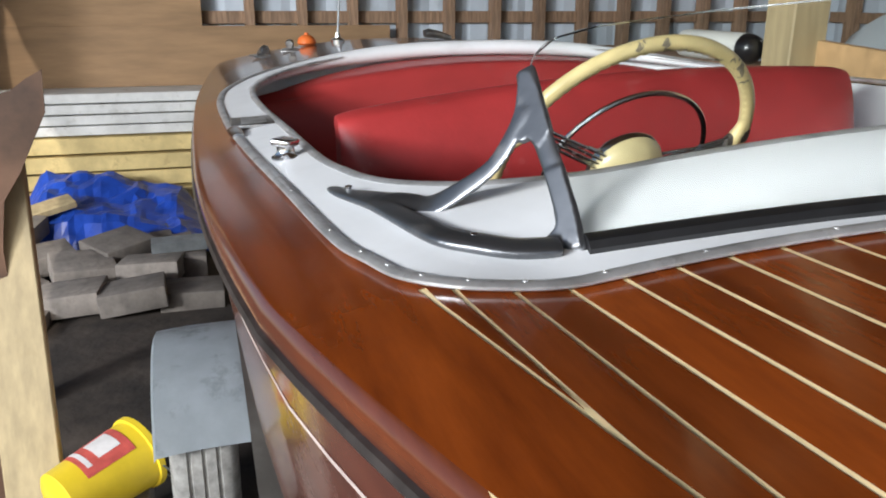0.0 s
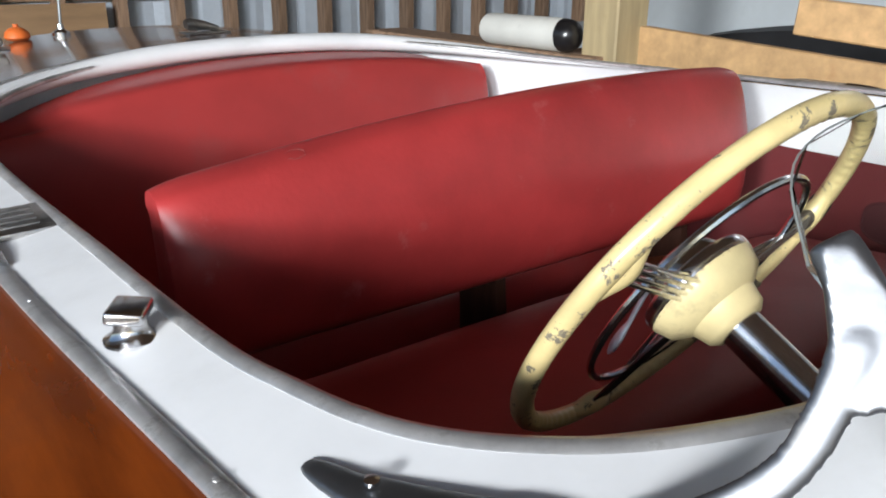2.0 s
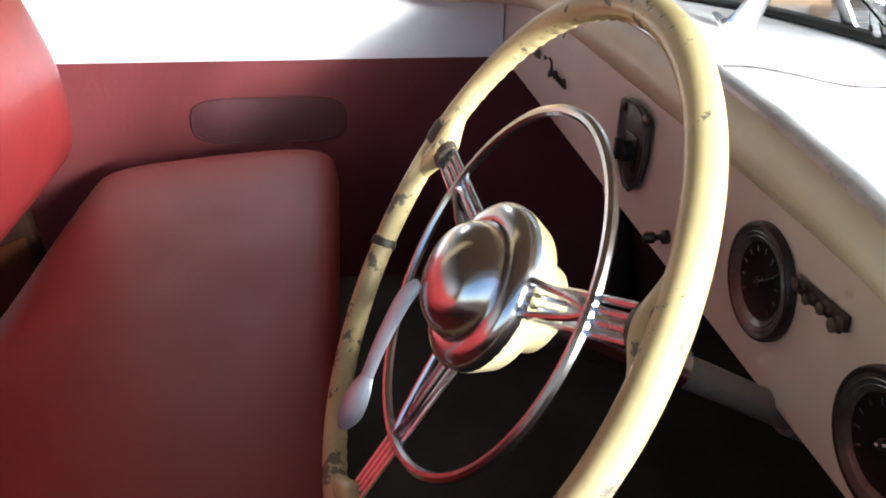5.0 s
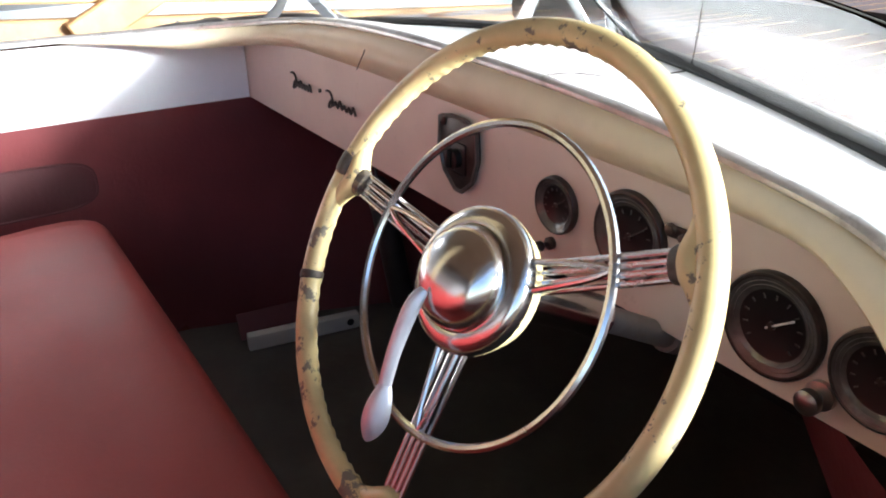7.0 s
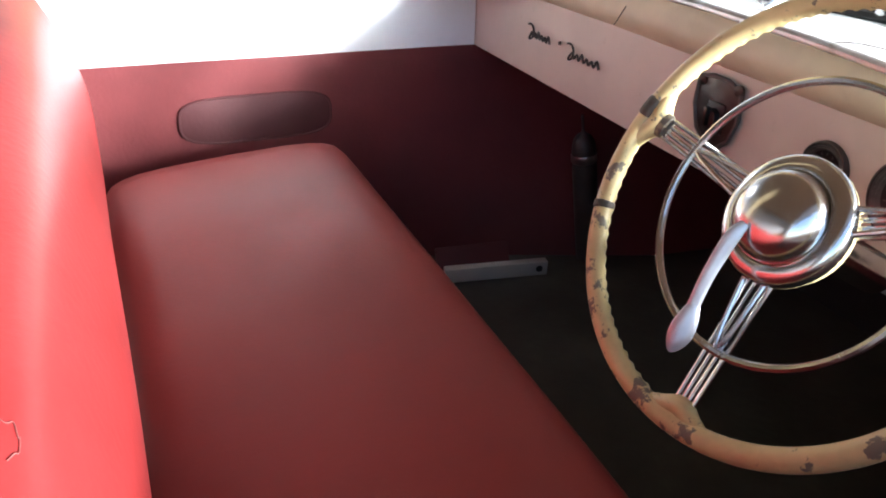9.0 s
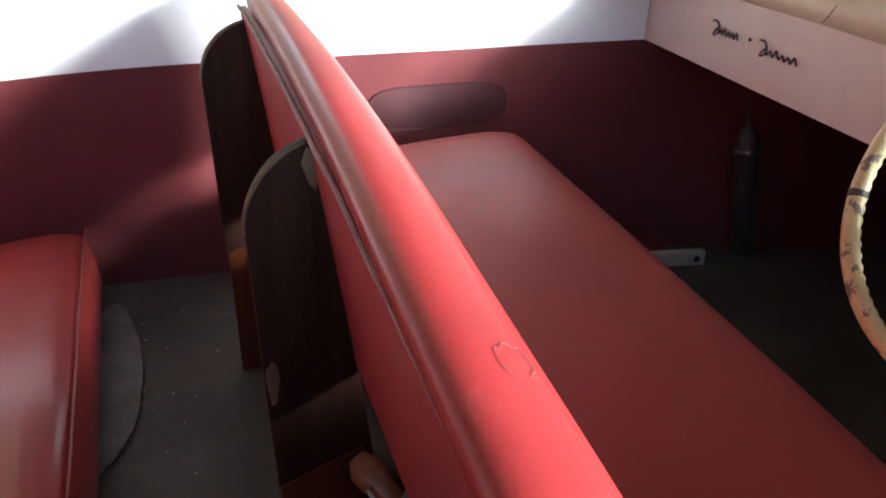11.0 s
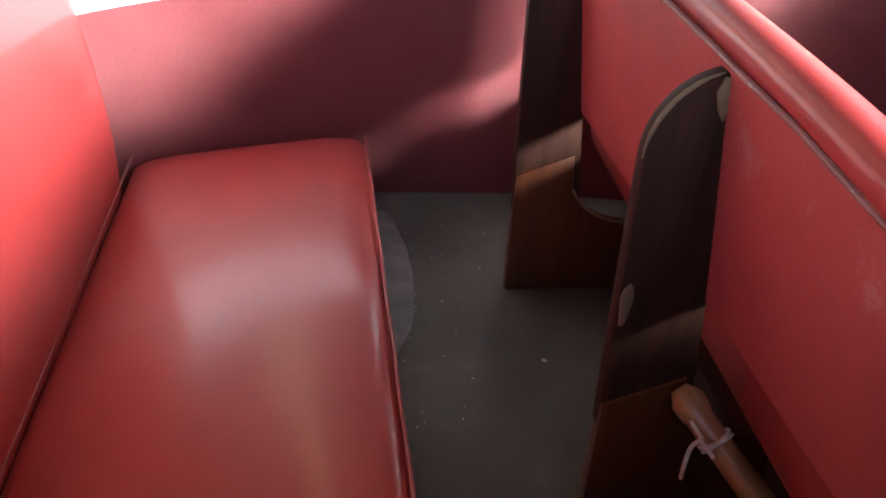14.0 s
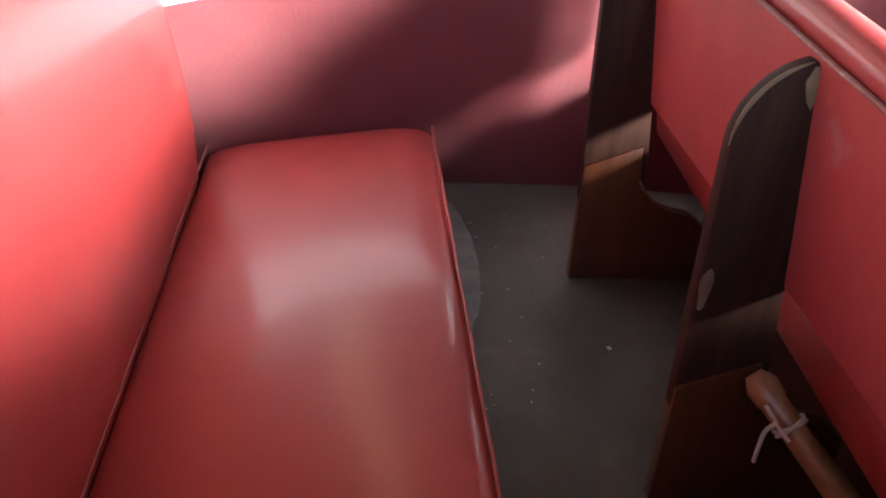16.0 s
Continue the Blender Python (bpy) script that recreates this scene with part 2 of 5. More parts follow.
WORN = material("bare dull rim metal", (0.10, 0.085, 0.07), 0.5, metal=0.4, var=0.3, scale=40, bump=0.2, bump_scale=90, dirt=0.7, dirt_scale=45, dirt_color=(0.45, 0.36, 0.2))
ROPE = material("white cord", (0.70, 0.68, 0.62), 0.8, var=0.1, scale=60)
RUSTY_SWITCH = material("corroded switch metal", (0.11, 0.08, 0.07), 0.5, metal=0.5, var=0.3, scale=60, dirt=0.5, dirt_scale=60, dirt_color=(0.05, 0.035, 0.03))
JACKET = material("dull cream grey paint", (0.29, 0.265, 0.235), 0.5, var=0.12, scale=12, dirt=0.4, dirt_scale=16, dirt_color=(0.22, 0.19, 0.16))
RAIL_DARK = material("blackened bronze rail", (0.10, 0.085, 0.08), 0.35, metal=0.7, var=0.25, scale=14, bump=0.1, bump_scale=50, dirt=0.5, dirt_scale=18, dirt_color=(0.04, 0.03, 0.03))
STRIPE = material("faded pinstripe paint", (0.55, 0.45, 0.41), 0.4, var=0.12, scale=10, dirt=0.5, dirt_scale=9, dirt_color=(0.3, 0.2, 0.18))
RUST_BUNK = material("grey galvanised steel", (0.28, 0.30, 0.31), 0.5, metal=0.6, var=0.15, scale=10)

# ---- mesh helpers ----


def thing(name, label, category, group="", kind="", at=(0, 0, 0)):
    ob = new(name)
    ob.empty_display_size = 0.05
    ob.location = at
    return tagged(ob, label, category, group, kind)


def part(name, bm, mat, parent=None, label="", smooth=True, m=None):
    """Link a bmesh as one mesh object; coordinates are the world's."""
    me = bpy.data.meshes.new(name)
    if m is not None:
        bmesh.ops.transform(bm, matrix=m, verts=bm.verts)
    bmesh.ops.recalc_face_normals(bm, faces=bm.faces)
    bm.to_mesh(me)
    bm.free()
    me.materials.append(mat)
    for p in me.polygons:
        p.use_smooth = smooth
    ob = new(name, me)
    if parent is not None:
        ob.parent = parent
        root = parent
        off = Vector((0, 0, 0))
        while root is not None:
            off = off + root.location
            root = root.parent
        ob.location = -off
    if smooth:
        me.set_sharp_from_angle(angle=radians(40))
    return tagged(ob, label) if label else ob


def box(sx, sy, sz, bevel=0.0, m=None, seg=2):
    bm = bmesh.new()
    bmesh.ops.create_cube(bm, size=1.0, matrix=Matrix.Diagonal((sx, sy, sz, 1)))
    if bevel:
        bmesh.ops.bevel(bm, geom=bm.edges[:], offset=bevel, segments=seg, profile=0.5, affect="EDGES")
    if m is not None:
        bmesh.ops.transform(bm, matrix=m, verts=bm.verts)
    return bm


def join(*bms):
    out = bmesh.new()
    for b in bms:
        me = bpy.data.meshes.new("tmp")
        b.to_mesh(me)
        b.free()
        out.from_mesh(me)
        bpy.data.meshes.remove(me)
    return out


def grid(rows, close_u=False, close_v=False, bm=None):
    """Quads over a table of points."""
    bm = bm or bmesh.new()
    vs = [[bm.verts.new(p) for p in r] for r in rows]
    nu, nv = len(vs), len(vs[0])
    for i in range(nu if close_u else nu - 1):
        for j in range(nv if close_v else nv - 1):
            q = [vs[i][j], vs[(i + 1) % nu][j], vs[(i + 1) % nu][(j + 1) % nv], vs[i][(j + 1) % nv]]
            try:
                bm.faces.new(q)
            except ValueError:
                pass
    return bm


def spline(pts, n=8, closed=False):
    """Catmull-Rom through the points."""
    P = [Vector(p) for p in pts]
    N = len(P)
    out = []
    for i in range(N if closed else N - 1):
        a, b, c, d = (P[(i + k) % N] if closed else P[min(max(i + k, 0), N - 1)] for k in (-1, 0, 1, 2))
        for s in range(n):
            t = s / n
            out.append(0.5 * ((2 * b) + (c - a) * t + (2 * a - 5 * b + 4 * c - d) * t * t + (3 * b - a - 3 * c + d) * t ** 3))
    if not closed:
        out.append(P[-1].copy())
    return out


def tube(path, r, n=10, closed=False, flat=1.0, caps=True, up=None, bm=None):
    """A pipe along a path; r may be a list. flat squeezes it along its binormal."""
    P = [Vector(p) for p in path]
    N = len(P)
    bm = bm or bmesh.new()
    rings = []
    u = None
    for i, p in enumerate(P):
        a = P[(i - 1) % N] if closed or i else P[0]
        b = P[(i + 1) % N] if closed or i < N - 1 else P[-1]
        t = (b - a).normalized()
        if up is not None:
            u = Vector(up[i]) if isinstance(up, list) else Vector(up)
        elif u is None:
            u = Vector((0, 0, 1)) if abs(t.z) < 0.9 else Vector((1, 0, 0))
        u = (u - t * u.dot(t)).normalized()
        w = t.cross(u)
        rr = r[i] if isinstance(r, (list, tuple)) else r
        rings.append([bm.verts.new(p + (u * math.cos(k * 2 * math.pi / n) * flat + w * math.sin(k * 2 * math.pi / n)) * rr) for k in range(n)])
    for i in range(N if closed else N - 1):
        A, B = rings[i], rings[(i + 1) % N]
        for k in range(n):
            bm.faces.new([A[k], A[(k + 1) % n], B[(k + 1) % n], B[k]])
    if caps and not closed:
        bm.faces.new(rings[0][::-1])
        bm.faces.new(rings[-1])
    return bm


def lathe(profile, n=32, m=None):
    """Turn (radius, height) pairs round z."""
    rows = [[(r * math.cos(2 * math.pi * k / n), r * math.sin(2 * math.pi * k / n), z) for k in range(n)] for r, z in profile]
    bm = grid(rows, close_v=True)
    bmesh.ops.remove_doubles(bm, verts=bm.verts, dist=1e-6)
    if m is not None:
        bmesh.ops.transform(bm, matrix=m, verts=bm.verts)
    return bm


def slab(outline, depth, bevel=0.0, m=None):
    """A flat outline in x, y thickened along z by depth, centred on 0."""
    bm = bmesh.new()
    vs = [bm.verts.new((x, y, -depth / 2)) for x, y in outline]
    f = bm.faces.new(vs)
    ext = bmesh.ops.extrude_face_region(bm, geom=[f])
    bmesh.ops.translate(bm, vec=(0, 0, depth), verts=[v for v in ext["geom"] if isinstance(v, bmesh.types.BMVert)])
    if bevel:
        es = [e for e in bm.edges if abs(e.verts[0].co.z - e.verts[1].co.z) < 1e-6]
        bmesh.ops.bevel(bm, geom=es, offset=bevel, segments=2, profile=0.5, affect="EDGES")
    if m is not None:
        bmesh.ops.transform(bm, matrix=m, verts=bm.verts)
    return bm


def frame_of(origin, xa, ya):
    """A pose whose x and y axes are the given directions."""
    x = Vector(xa).normalized()
    z = x.cross(Vector(ya)).normalized()
    y = z.cross(x)
    m = Matrix((x, y, z)).transposed().to_4x4()
    m.translation = Vector(origin)
    return m

# ---- the boat's form: x to port, y aft, z up, cockpit floor near 0 ----


def beam(y):
    """Half breadth of the hull at the sheer."""
    if y < 0.6:
        return max(0.0, 0.9 * (1 - ((0.6 - y) / 2.9) ** 2))
    return 0.9 * (1 - 0.05 * ((y - 0.6) / 1.5) ** 2)


def hull_edge(y):
    """Half breadth at the rounded edge of the deck."""
    if y > 1.6:
        return beam(y)
    return max(0.0, beam(y) - 0.009 * min(1.0, max(0.0, 1.6 - y)) - min(0.035, 0.075 * max(0.0, -y - 0.1)))


def sheer(y):
    return 0.55 - (0.018 * max(0.0, y - 0.6)) + 0.02 * max(0.0, -y) ** 1.5


def deck_z(x, y):
    b = max(beam(y), 0.05)
    k = min(1.0, abs(x) / b)
    # the deck dips a little ahead of the cockpit, inside its margin
    a = min(1.0, max(0.0, (0.735 - abs(x)) / 0.14))
    f = min(1.0, max(0.0, (-0.02 - y) / 0.14))
    dip = 0.022 * a * a * (3 - 2 * a) * f * f * (3 - 2 * f)
    return sheer(y) + 0.11 * min(1.0, b / 0.85) * (1 - k * k) + 0.025 * max(0.0, x / 0.8) - dip


def loop_from(half):
    """A closed loop in plan from points on the port half, fore centre to aft centre."""
    s = [(p.x, p.y) for p in spline([(x, y, 0) for x, y in half], 6)]
    return s + [(-x, y) for x, y in s[-2:0:-1]]


OPEN_HALF = [(0, -0.008), (0.15, -0.008), (0.3, -0.008), (0.41, -0.004), (0.5, 0.004), (0.585, 0.045), (0.645, 0.097), (0.69, 0.165), (0.715, 0.25), (0.733, 0.37), (0.748, 0.7),
             (0.757, 1.0), (0.755, 1.28), (0.725, 1.5), (0.63, 1.7), (0.47, 1.82), (0.25, 1.87), (0, 1.885)]
EDGE_HALF = [(0, -0.305), (0.3, -0.239), (0.46, -0.210), (0.57, -0.195), (0.65, -0.184), (0.70, -0.168), (0.733, -0.130), (0.75, -0.075), (0.767, 0.0), (0.787, 0.2), (0.822, 0.6),
             (0.835, 1.0), (0.832, 1.3), (0.80, 1.55), (0.70, 1.78), (0.52, 1.92), (0.27, 1.97), (0, 1.985)]
OPEN, EDGE = loop_from(OPEN_HALF), loop_from(EDGE_HALF)

# ---- structure: ground and shed ----
GROUND = -0.85


def plane_part(name, rows, mat, kind="structure", label="", category=""):
    ob = part(name, grid(rows), mat)
    return tagged(ob, label, category, "", kind)


def ground_z(x, y):
    return GROUND + 0.03 * noise.noise(Vector((x * 0.7, y * 0.7, 3))) + 0.012 * noise.noise(Vector((x * 4, y * 4, 1)))


xs = [-60, -25, -12] + [-6 + 0.3 * i for i in range(41)] + [12, 25, 60]
ys = [-60, -25, -12] + [-6 + 0.3 * i for i in range(45)] + [14, 25, 60]
plane_part("ground", [[(x, y, ground_z(x, y)) for x in xs] for y in ys], DIRT, label="dark uneven dirt floor of the shed", category="ground")

WALL_Y, WALL_X0, WALL_X1, DOOR_Y, ROOF_Z = 6.3, -2.8, 5.2, -5.5, 3.9


def corrugated(name, a, b, z0, z1, label):
    """Ribbed metal siding from a to b in plan."""
    a, b = Vector((*a, 0)), Vector((*b, 0))
    d = (b - a)
    nrm = Vector((-d.y, d.x, 0)).normalized()
    n = int(d.length / 0.075)
    rows = []
    for i in range(n + 1):
        k = i % 4
        o = nrm * (0.018 if k == 0 else 0.0)
        p = a + d * (i / n) + o
        q = p - nrm * 0.004
        rows.append([(p.x, p.y, z0), (p.x, p.y, z1), (q.x, q.y, z1), (q.x, q.y, z0)])
    bm = grid(rows, close_v=True)
    return tagged(part(name, bm, STEEL_BLUE, smooth=False), label, "wall", "", "structure")


corrugated("wall_north", (WALL_X0, WALL_Y), (WALL_X1, WALL_Y), GROUND - 0.1, ROOF_Z, "blue-grey ribbed metal siding behind timber studs")
corrugated("wall_east_1", (WALL_X1, WALL_Y), (WALL_X1, DOOR_Y), GROUND - 0.1, 1.9, "blue-grey ribbed metal siding behind timber studs")
corrugated("wall_east_2", (WALL_X1, WALL_Y), (WALL_X1, 2.375), 1.9, ROOF_Z, "blue-grey ribbed metal siding beside the high window")
corrugated("wall_east_3", (WALL_X1, 1.125), (WALL_X1, DOOR_Y), 1.9, ROOF_Z, "blue-grey ribbed metal siding beside the high window")
corrugated("wall_east_4", (WALL_X1, 2.375), (WALL_X1, 1.125), 1.9, 2.1, "blue-grey ribbed metal siding under the high window")
corrugated("wall_east_5", (WALL_X1, 2.375), (WALL_X1, 1.125), 2.8, ROOF_Z, "blue-grey ribbed metal siding over the high window")
win = thing("window_1", "small high window in a timber frame", "window", kind="structure")
for z in (2.1, 2.8):
    part("window_frame", box(0.06, 1.3, 0.05, 0.004, seg=1, m=Matrix.Translation((WALL_X1 - 0.03, 1.75, z))), STUD, win, smooth=False)
for y in (1.125, 2.375):
    part("window_frame", box(0.06, 0.05, 0.65, 0.004, seg=1, m=Matrix.Translation((WALL_X1 - 0.03, y, 2.45))), STUD, win, smooth=False)
corrugated("wall_west_1", (WALL_X0, 4.5), (WALL_X0, WALL_Y), GROUND - 0.1, ROOF_Z, "blue-grey ribbed metal siding of the shed")
corrugated("wall_west_2", (WALL_X0, -3.0), (WALL_X0, 4.5), 2.55, ROOF_Z, "blue-grey ribbed metal siding over the open side")
bm = box(WALL_X1 - WALL_X0 + 0.4, WALL_Y - DOOR_Y + 0.3, 0.05, m=Matrix.Translation(((WALL_X0 + WALL_X1) / 2, (WALL_Y + DOOR_Y) / 2, ROOF_Z + 0.03)))
tagged(part("ceiling", bm, STUD, smooth=False), "dark timber underside of the shed roof", "ceiling", "", "structure")
for nm, x0, x1, z0, z1 in (("wall_south_2", 2.0, WALL_X1, GROUND - 0.1, ROOF_Z), ("wall_south_3", WALL_X0, 2.0, 2.6, ROOF_Z)):
    bm = box(x1 - x0, 0.06, z1 - z0, m=Matrix.Translation(((x0 + x1) / 2, DOOR_Y, (z0 + z1) / 2)))
    tagged(part(nm, bm, STEEL_BLUE, smooth=False), "metal-clad shed wall beside the open door", "wall", "", "structure")

# timber frame of the walls
framing = thing("wall_framing", "weathered brown timber studs and girts of the shed wall", "wall framing", kind="structure")
stud = None
for i in range(21):
    x = WALL_X0 + 0.25 + i * 0.425
    ob = part("stud", box(0.075, 0.14, ROOF_Z - GROUND, 0.004, seg=1), STUD, framing, smooth=False) if stud is None else bpy.data.objects.new("stud", stud.data)
    if stud is not None:
        scene.collection.objects.link(ob)
        ob.parent = framing
    stud = stud or ob
    ob.location = (x, WALL_Y - 0.09, (ROOF_Z + GROUND) / 2)
for i in range(16):
    ob = bpy.data.objects.new("stud", stud.data)
    scene.collection.objects.link(ob)
    ob.parent = framing
    ob.location = (WALL_X1 - 0.07, WALL_Y - 0.6 - i * 0.6, (ROOF_Z + GROUND) / 2)
for z in (1.25, 0.95, 0.62, 0.1, -0.5):
    part("girt", box(WALL_X1 - WALL_X0, 0.05, 0.1, 0.003, seg=1, m=Matrix.Translation(((WALL_X0 + WALL_X1) / 2, WALL_Y - 0.045, z))), STUD, framing, smooth=False)
    part("girt", box(0.05, 9, 0.1, 0.003, seg=1, m=Matrix.Translation((WALL_X1 - 0.045, 1.5, z))), STUD, framing, smooth=False)

# ---- the motorboat ----
boat = thing("motorboat", "varnished mahogany runabout with white cockpit deck, standing on a trailer", "boat", at=(0, 0.4, GROUND))
YS = [-2.28 + 0.1 * i for i in range(55)]
STERN = 3.1
YS = [y for y in YS if y < STERN] + [STERN]


def band(profile, name, mat, label="", sides=(1, -1)):
    """A strake along the hull: profile gives (inset from the sheer, height over it)."""
    for s in sides:
        rows = []
        for y in YS:
            b = hull_edge(y)
            e = deck_z(s * b, y)
            rows.append([(s * max(0.0, b + dx), y, e + dz) for dx, dz in profile])
        part(name, grid(rows), mat, boat, label)


band([(-0.004, 0.0), (0.003, -0.003), (0.008, -0.01), (0.0095, -0.018), (0.007, -0.026)], "sheer_strake", SHEER, "dark red-brown rounded sheer edge")
band([(0.004, -0.026), (0.011, -0.028), (0.013, -0.034), (0.009, -0.04), (-0.003, -0.042)], "rub_rail", RAIL_DARK, "dark metal rub rail")
band([(-0.003, -0.042), (-0.008, -0.07), (-0.0125, -0.10)], "topside_plank", HULL_RED)
band([(-0.012, -0.10), (-0.0125, -0.105)], "pinstripe", STRIPE, "thin white pinstripe")
band([(-0.0132, -0.105), (-0.05, -0.36), (-0.11, -0.64), (-0.16, -0.82), (-0.45, -0.95), (-0.92, -1.08)], "hull_bottom", HULL_RED)
rows = [[(s * beam(STERN) * 1.0, STERN, z) for s in (-1, -0.5, 0, 0.5, 1)] for z in (-0.45, -0.1, 0.2, 0.505)]
part("transom", grid(rows), MAHOGANY, boat)

N = len(EDGE)


def ring(loop_a, loop_b, k, lift=0.0, sel=None):
    idx = range(N) if sel is None else sel
    rows = []
    for i in idx:
        a, b = Vector((*loop_a[i], 0)), Vector((*loop_b[i], 0))
        r = []
        for j in range(k + 1):
            p = a.lerp(b, j / k)
            r.append((p.x, p.y, deck_z(p.x, p.y) + lift))
        rows.append(r)
    return rows


# white-painted deck round the cockpit
part("white_deck", grid(ring(OPEN, EDGE, 6, 0.004), close_u=True), WHITE, boat, "glossy white painted deck round the cockpit")
# mahogany covering boards and aft deck
half_n = N // 2


def outer_of(i):
    j = i if i <= half_n else N - i
    s = 1 if i <= half_n else -1
    x, y = EDGE[j]
    if y < 1.35:
        return (s * hull_edge(y) if i not in (0, half_n) else 0.0, y)
    first = next(k for k in range(half_n) if EDGE[k][1] >= 1.35 and k > 10)
    f = (j - first) / (half_n - first)
    if f < 0.55:
        yy = 1.35 + (STERN - 1.35) * (f / 0.55) ** 1.3
        return (s * beam(yy), yy)
    g = (f - 0.55) / 0.45
    return (s * beam(STERN) * (1 - g), STERN)


OUTER = [outer_of(i) for i in range(N)]
fore = [k for k in range(N) if EDGE[k][1] < -0.15]
first_side = max(k for k in fore if k <= half_n)
cover = [k for k in range(first_side, N - first_side + 1)]
aft0 = next(k for k in range(half_n) if EDGE[k][1] >= 1.35 and k > 10)
part("covering_board", grid(ring(EDGE, OUTER, 4, 0, range(first_side, aft0 + 1))), MAHOGANY, boat)
part("covering_board", grid(ring(EDGE, OUTER, 4, 0, range(N - aft0, N - first_side + 1))), MAHOGANY, boat)
part("aft_deck", grid(ring(EDGE, OUTER, 8, 0, range(aft0, N - aft0 + 1))), AFT_DECK, boat, "dark varnished aft deck")


def edge_front(x):
    """y of the white deck's fore edge at x."""
    x = abs(x)
    pts = [p for p in EDGE_HALF if p[1] < -0.1]
    for (xa, ya), (xb, yb) in zip(pts, pts[1:]):
        if xa <= x <= xb:
            return ya + (yb - ya) * (x - xa) / (xb - xa)
    return pts[-1][1]


def margin(y):
    return max(0.0, beam(y) - 0.112)


# pale seam compound shows in the gaps between the planks
rows = []
for i in range(110):
    f = (i / 109) ** 1.5
    r = []
    for k in range(-48, 49):
        y0 = edge_front(k / 48 * 0.76) + 0.01
        y = y0 + (-2.2 - y0) * f
        x = k / 48 * min(0.76, beam(y) - 0.01)
        r.append((x, y, deck_z(x, y) - 0.0011))
    rows.append(r)
part("seam_compound", grid(rows), CAULK, boat, "pale cream seam compound between deck planks")
for s in (1, -1):
    rows = []
    for i in range(40):
        y = -0.12 - 2.12 * (i / 39)
        a, b = margin(y) + 0.0021, max(margin(y) + 0.003, hull_edge(y))
        rows.append([(s * (a + (b - a) * k / 3), y, deck_z(s * (a + (b - a) * k / 3), y)) for k in range(4)])
    part("covering_board", grid(rows), MAHOGANY, boat)
# foredeck planks, tapering a little towards the bow
step = 0.0433
edges = [0.6965 - step * k for k in range(19)]
edges = [e for e in edges if e > 0.02]
lanes = [(-edges[-1], edges[-1])] + [(b, a) for a, b in zip(edges, edges[1:])] + [(-a, -b) for a, b in zip(edges, edges[1:])] + [(edges[0], 0.79), (-0.79, -edges[0])]
for xa, xb in lanes:
    y0 = min(edge_front(xa), edge_front(xb)) + 0.006
    rows = []
    for i in range(110):
        y = y0 - i * 0.018
        k = 1 + 0.145 * (y + 0.24)
        lim = margin(y) - 0.0021
        a, b = max(xa * k + 0.0021, -lim), min(xb * k - 0.0021, lim)
        if a >= b - 0.0004:
            break
        ya, yb = (edge_front(a) + 0.006, edge_front(b) + 0.006) if i == 0 else (y, y)
        rows.append([(a, ya, deck_z(a, ya)), ((a + b) / 2, (ya + yb) / 2, deck_z((a + b) / 2, y) + 0.0003), (b, yb, deck_z(b, yb))])
    if len(rows) > 1:
        part("deck_plank", grid(rows), MAHOGANY, boat)

# chrome moulding along the outer edge of the white deck, and the lip of the opening
part("deck_moulding", tube([(x, y, deck_z(x, y) + 0.005) for x, y in EDGE], 0.0082, 10, closed=True, flat=0.5, up=(0, 0, 1)), TRIM_CHROME, boat, "tarnished metal moulding along the white deck")
for k in range(4, N // 2, 5):
    for x, y in (EDGE[k], EDGE[N - k]):
        if y < 1.2:
            part("moulding_screw", lathe([(0.0024, 0.0), (0.0024, 0.0008), (0.0012, 0.0013), (0, 0.0013)], 10, Matrix.Translation((x, y, deck_z(x, y) + 0.0088))), TRIM_CHROME, boat)
part("cockpit_lip", tube([(x, y, deck_z(x, y) + 0.001) for x, y in OPEN], 0.0085, 10, closed=True, flat=0.7, up=(0, 0, 1)), TRIM_CHROME, boat, "dull metal moulding on the cockpit edge")

# lining of the cockpit: white above, red below, carried forward under the deck
def lining_pts():
    """Plan of the inner sides, from the firewall round the stern seat to the firewall."""
    half = [(0.70, -0.62), (0.74, -0.3), (0.768, 0.0), (0.775, 0.4), (0.78, 0.8), (0.785, 1.1), (0.78, 1.4), (0.75, 1.6), (0.66, 1.78), (0.48, 1.88), (0.25, 1.91), (0, 1.92)]
    s = [(p.x, p.y) for p in spline([(x, y, 0) for x, y in half], 6)]
    return s + [(-x, y) for x, y in s[-2::-1]]


def seam_z(y):
    """Height of the joint between white lining and red panel; it falls towards the stern."""
    return 0.458 - 0.083 * max(0.0, y - 0.9) ** 2


def floor_z(x, y):
    """The cockpit floor rises a little towards the sides."""
    return -0.02 + 0.024 * (max(0.0, abs(x) - 0.35) / 0.45) ** 2 * min(1.0, max(0.0, (y - 0.5) / 0.3))


LIN = lining_pts()
white_rows, red_rows = [], []
for x, y in LIN:
    top = deck_z(x, y) - 0.006
    if y >= -0.001:
        white_rows.append([(x * 0.998 if j else x * 0.985, y, top + (seam_z(y) - top) * (j / 5)) for j in range(6)])
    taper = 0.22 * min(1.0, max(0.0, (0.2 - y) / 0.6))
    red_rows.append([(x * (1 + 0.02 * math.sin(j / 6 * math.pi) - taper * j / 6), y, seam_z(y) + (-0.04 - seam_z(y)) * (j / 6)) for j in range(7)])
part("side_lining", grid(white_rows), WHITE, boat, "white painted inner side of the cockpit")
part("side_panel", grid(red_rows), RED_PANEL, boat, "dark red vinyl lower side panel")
bm = grid([[(-0.84 + 0.06 * i, y, floor_z(-0.84 + 0.06 * i, y)) for i in range(29)] for y in [-0.65 + 0.1 * k for k in range(27)]])
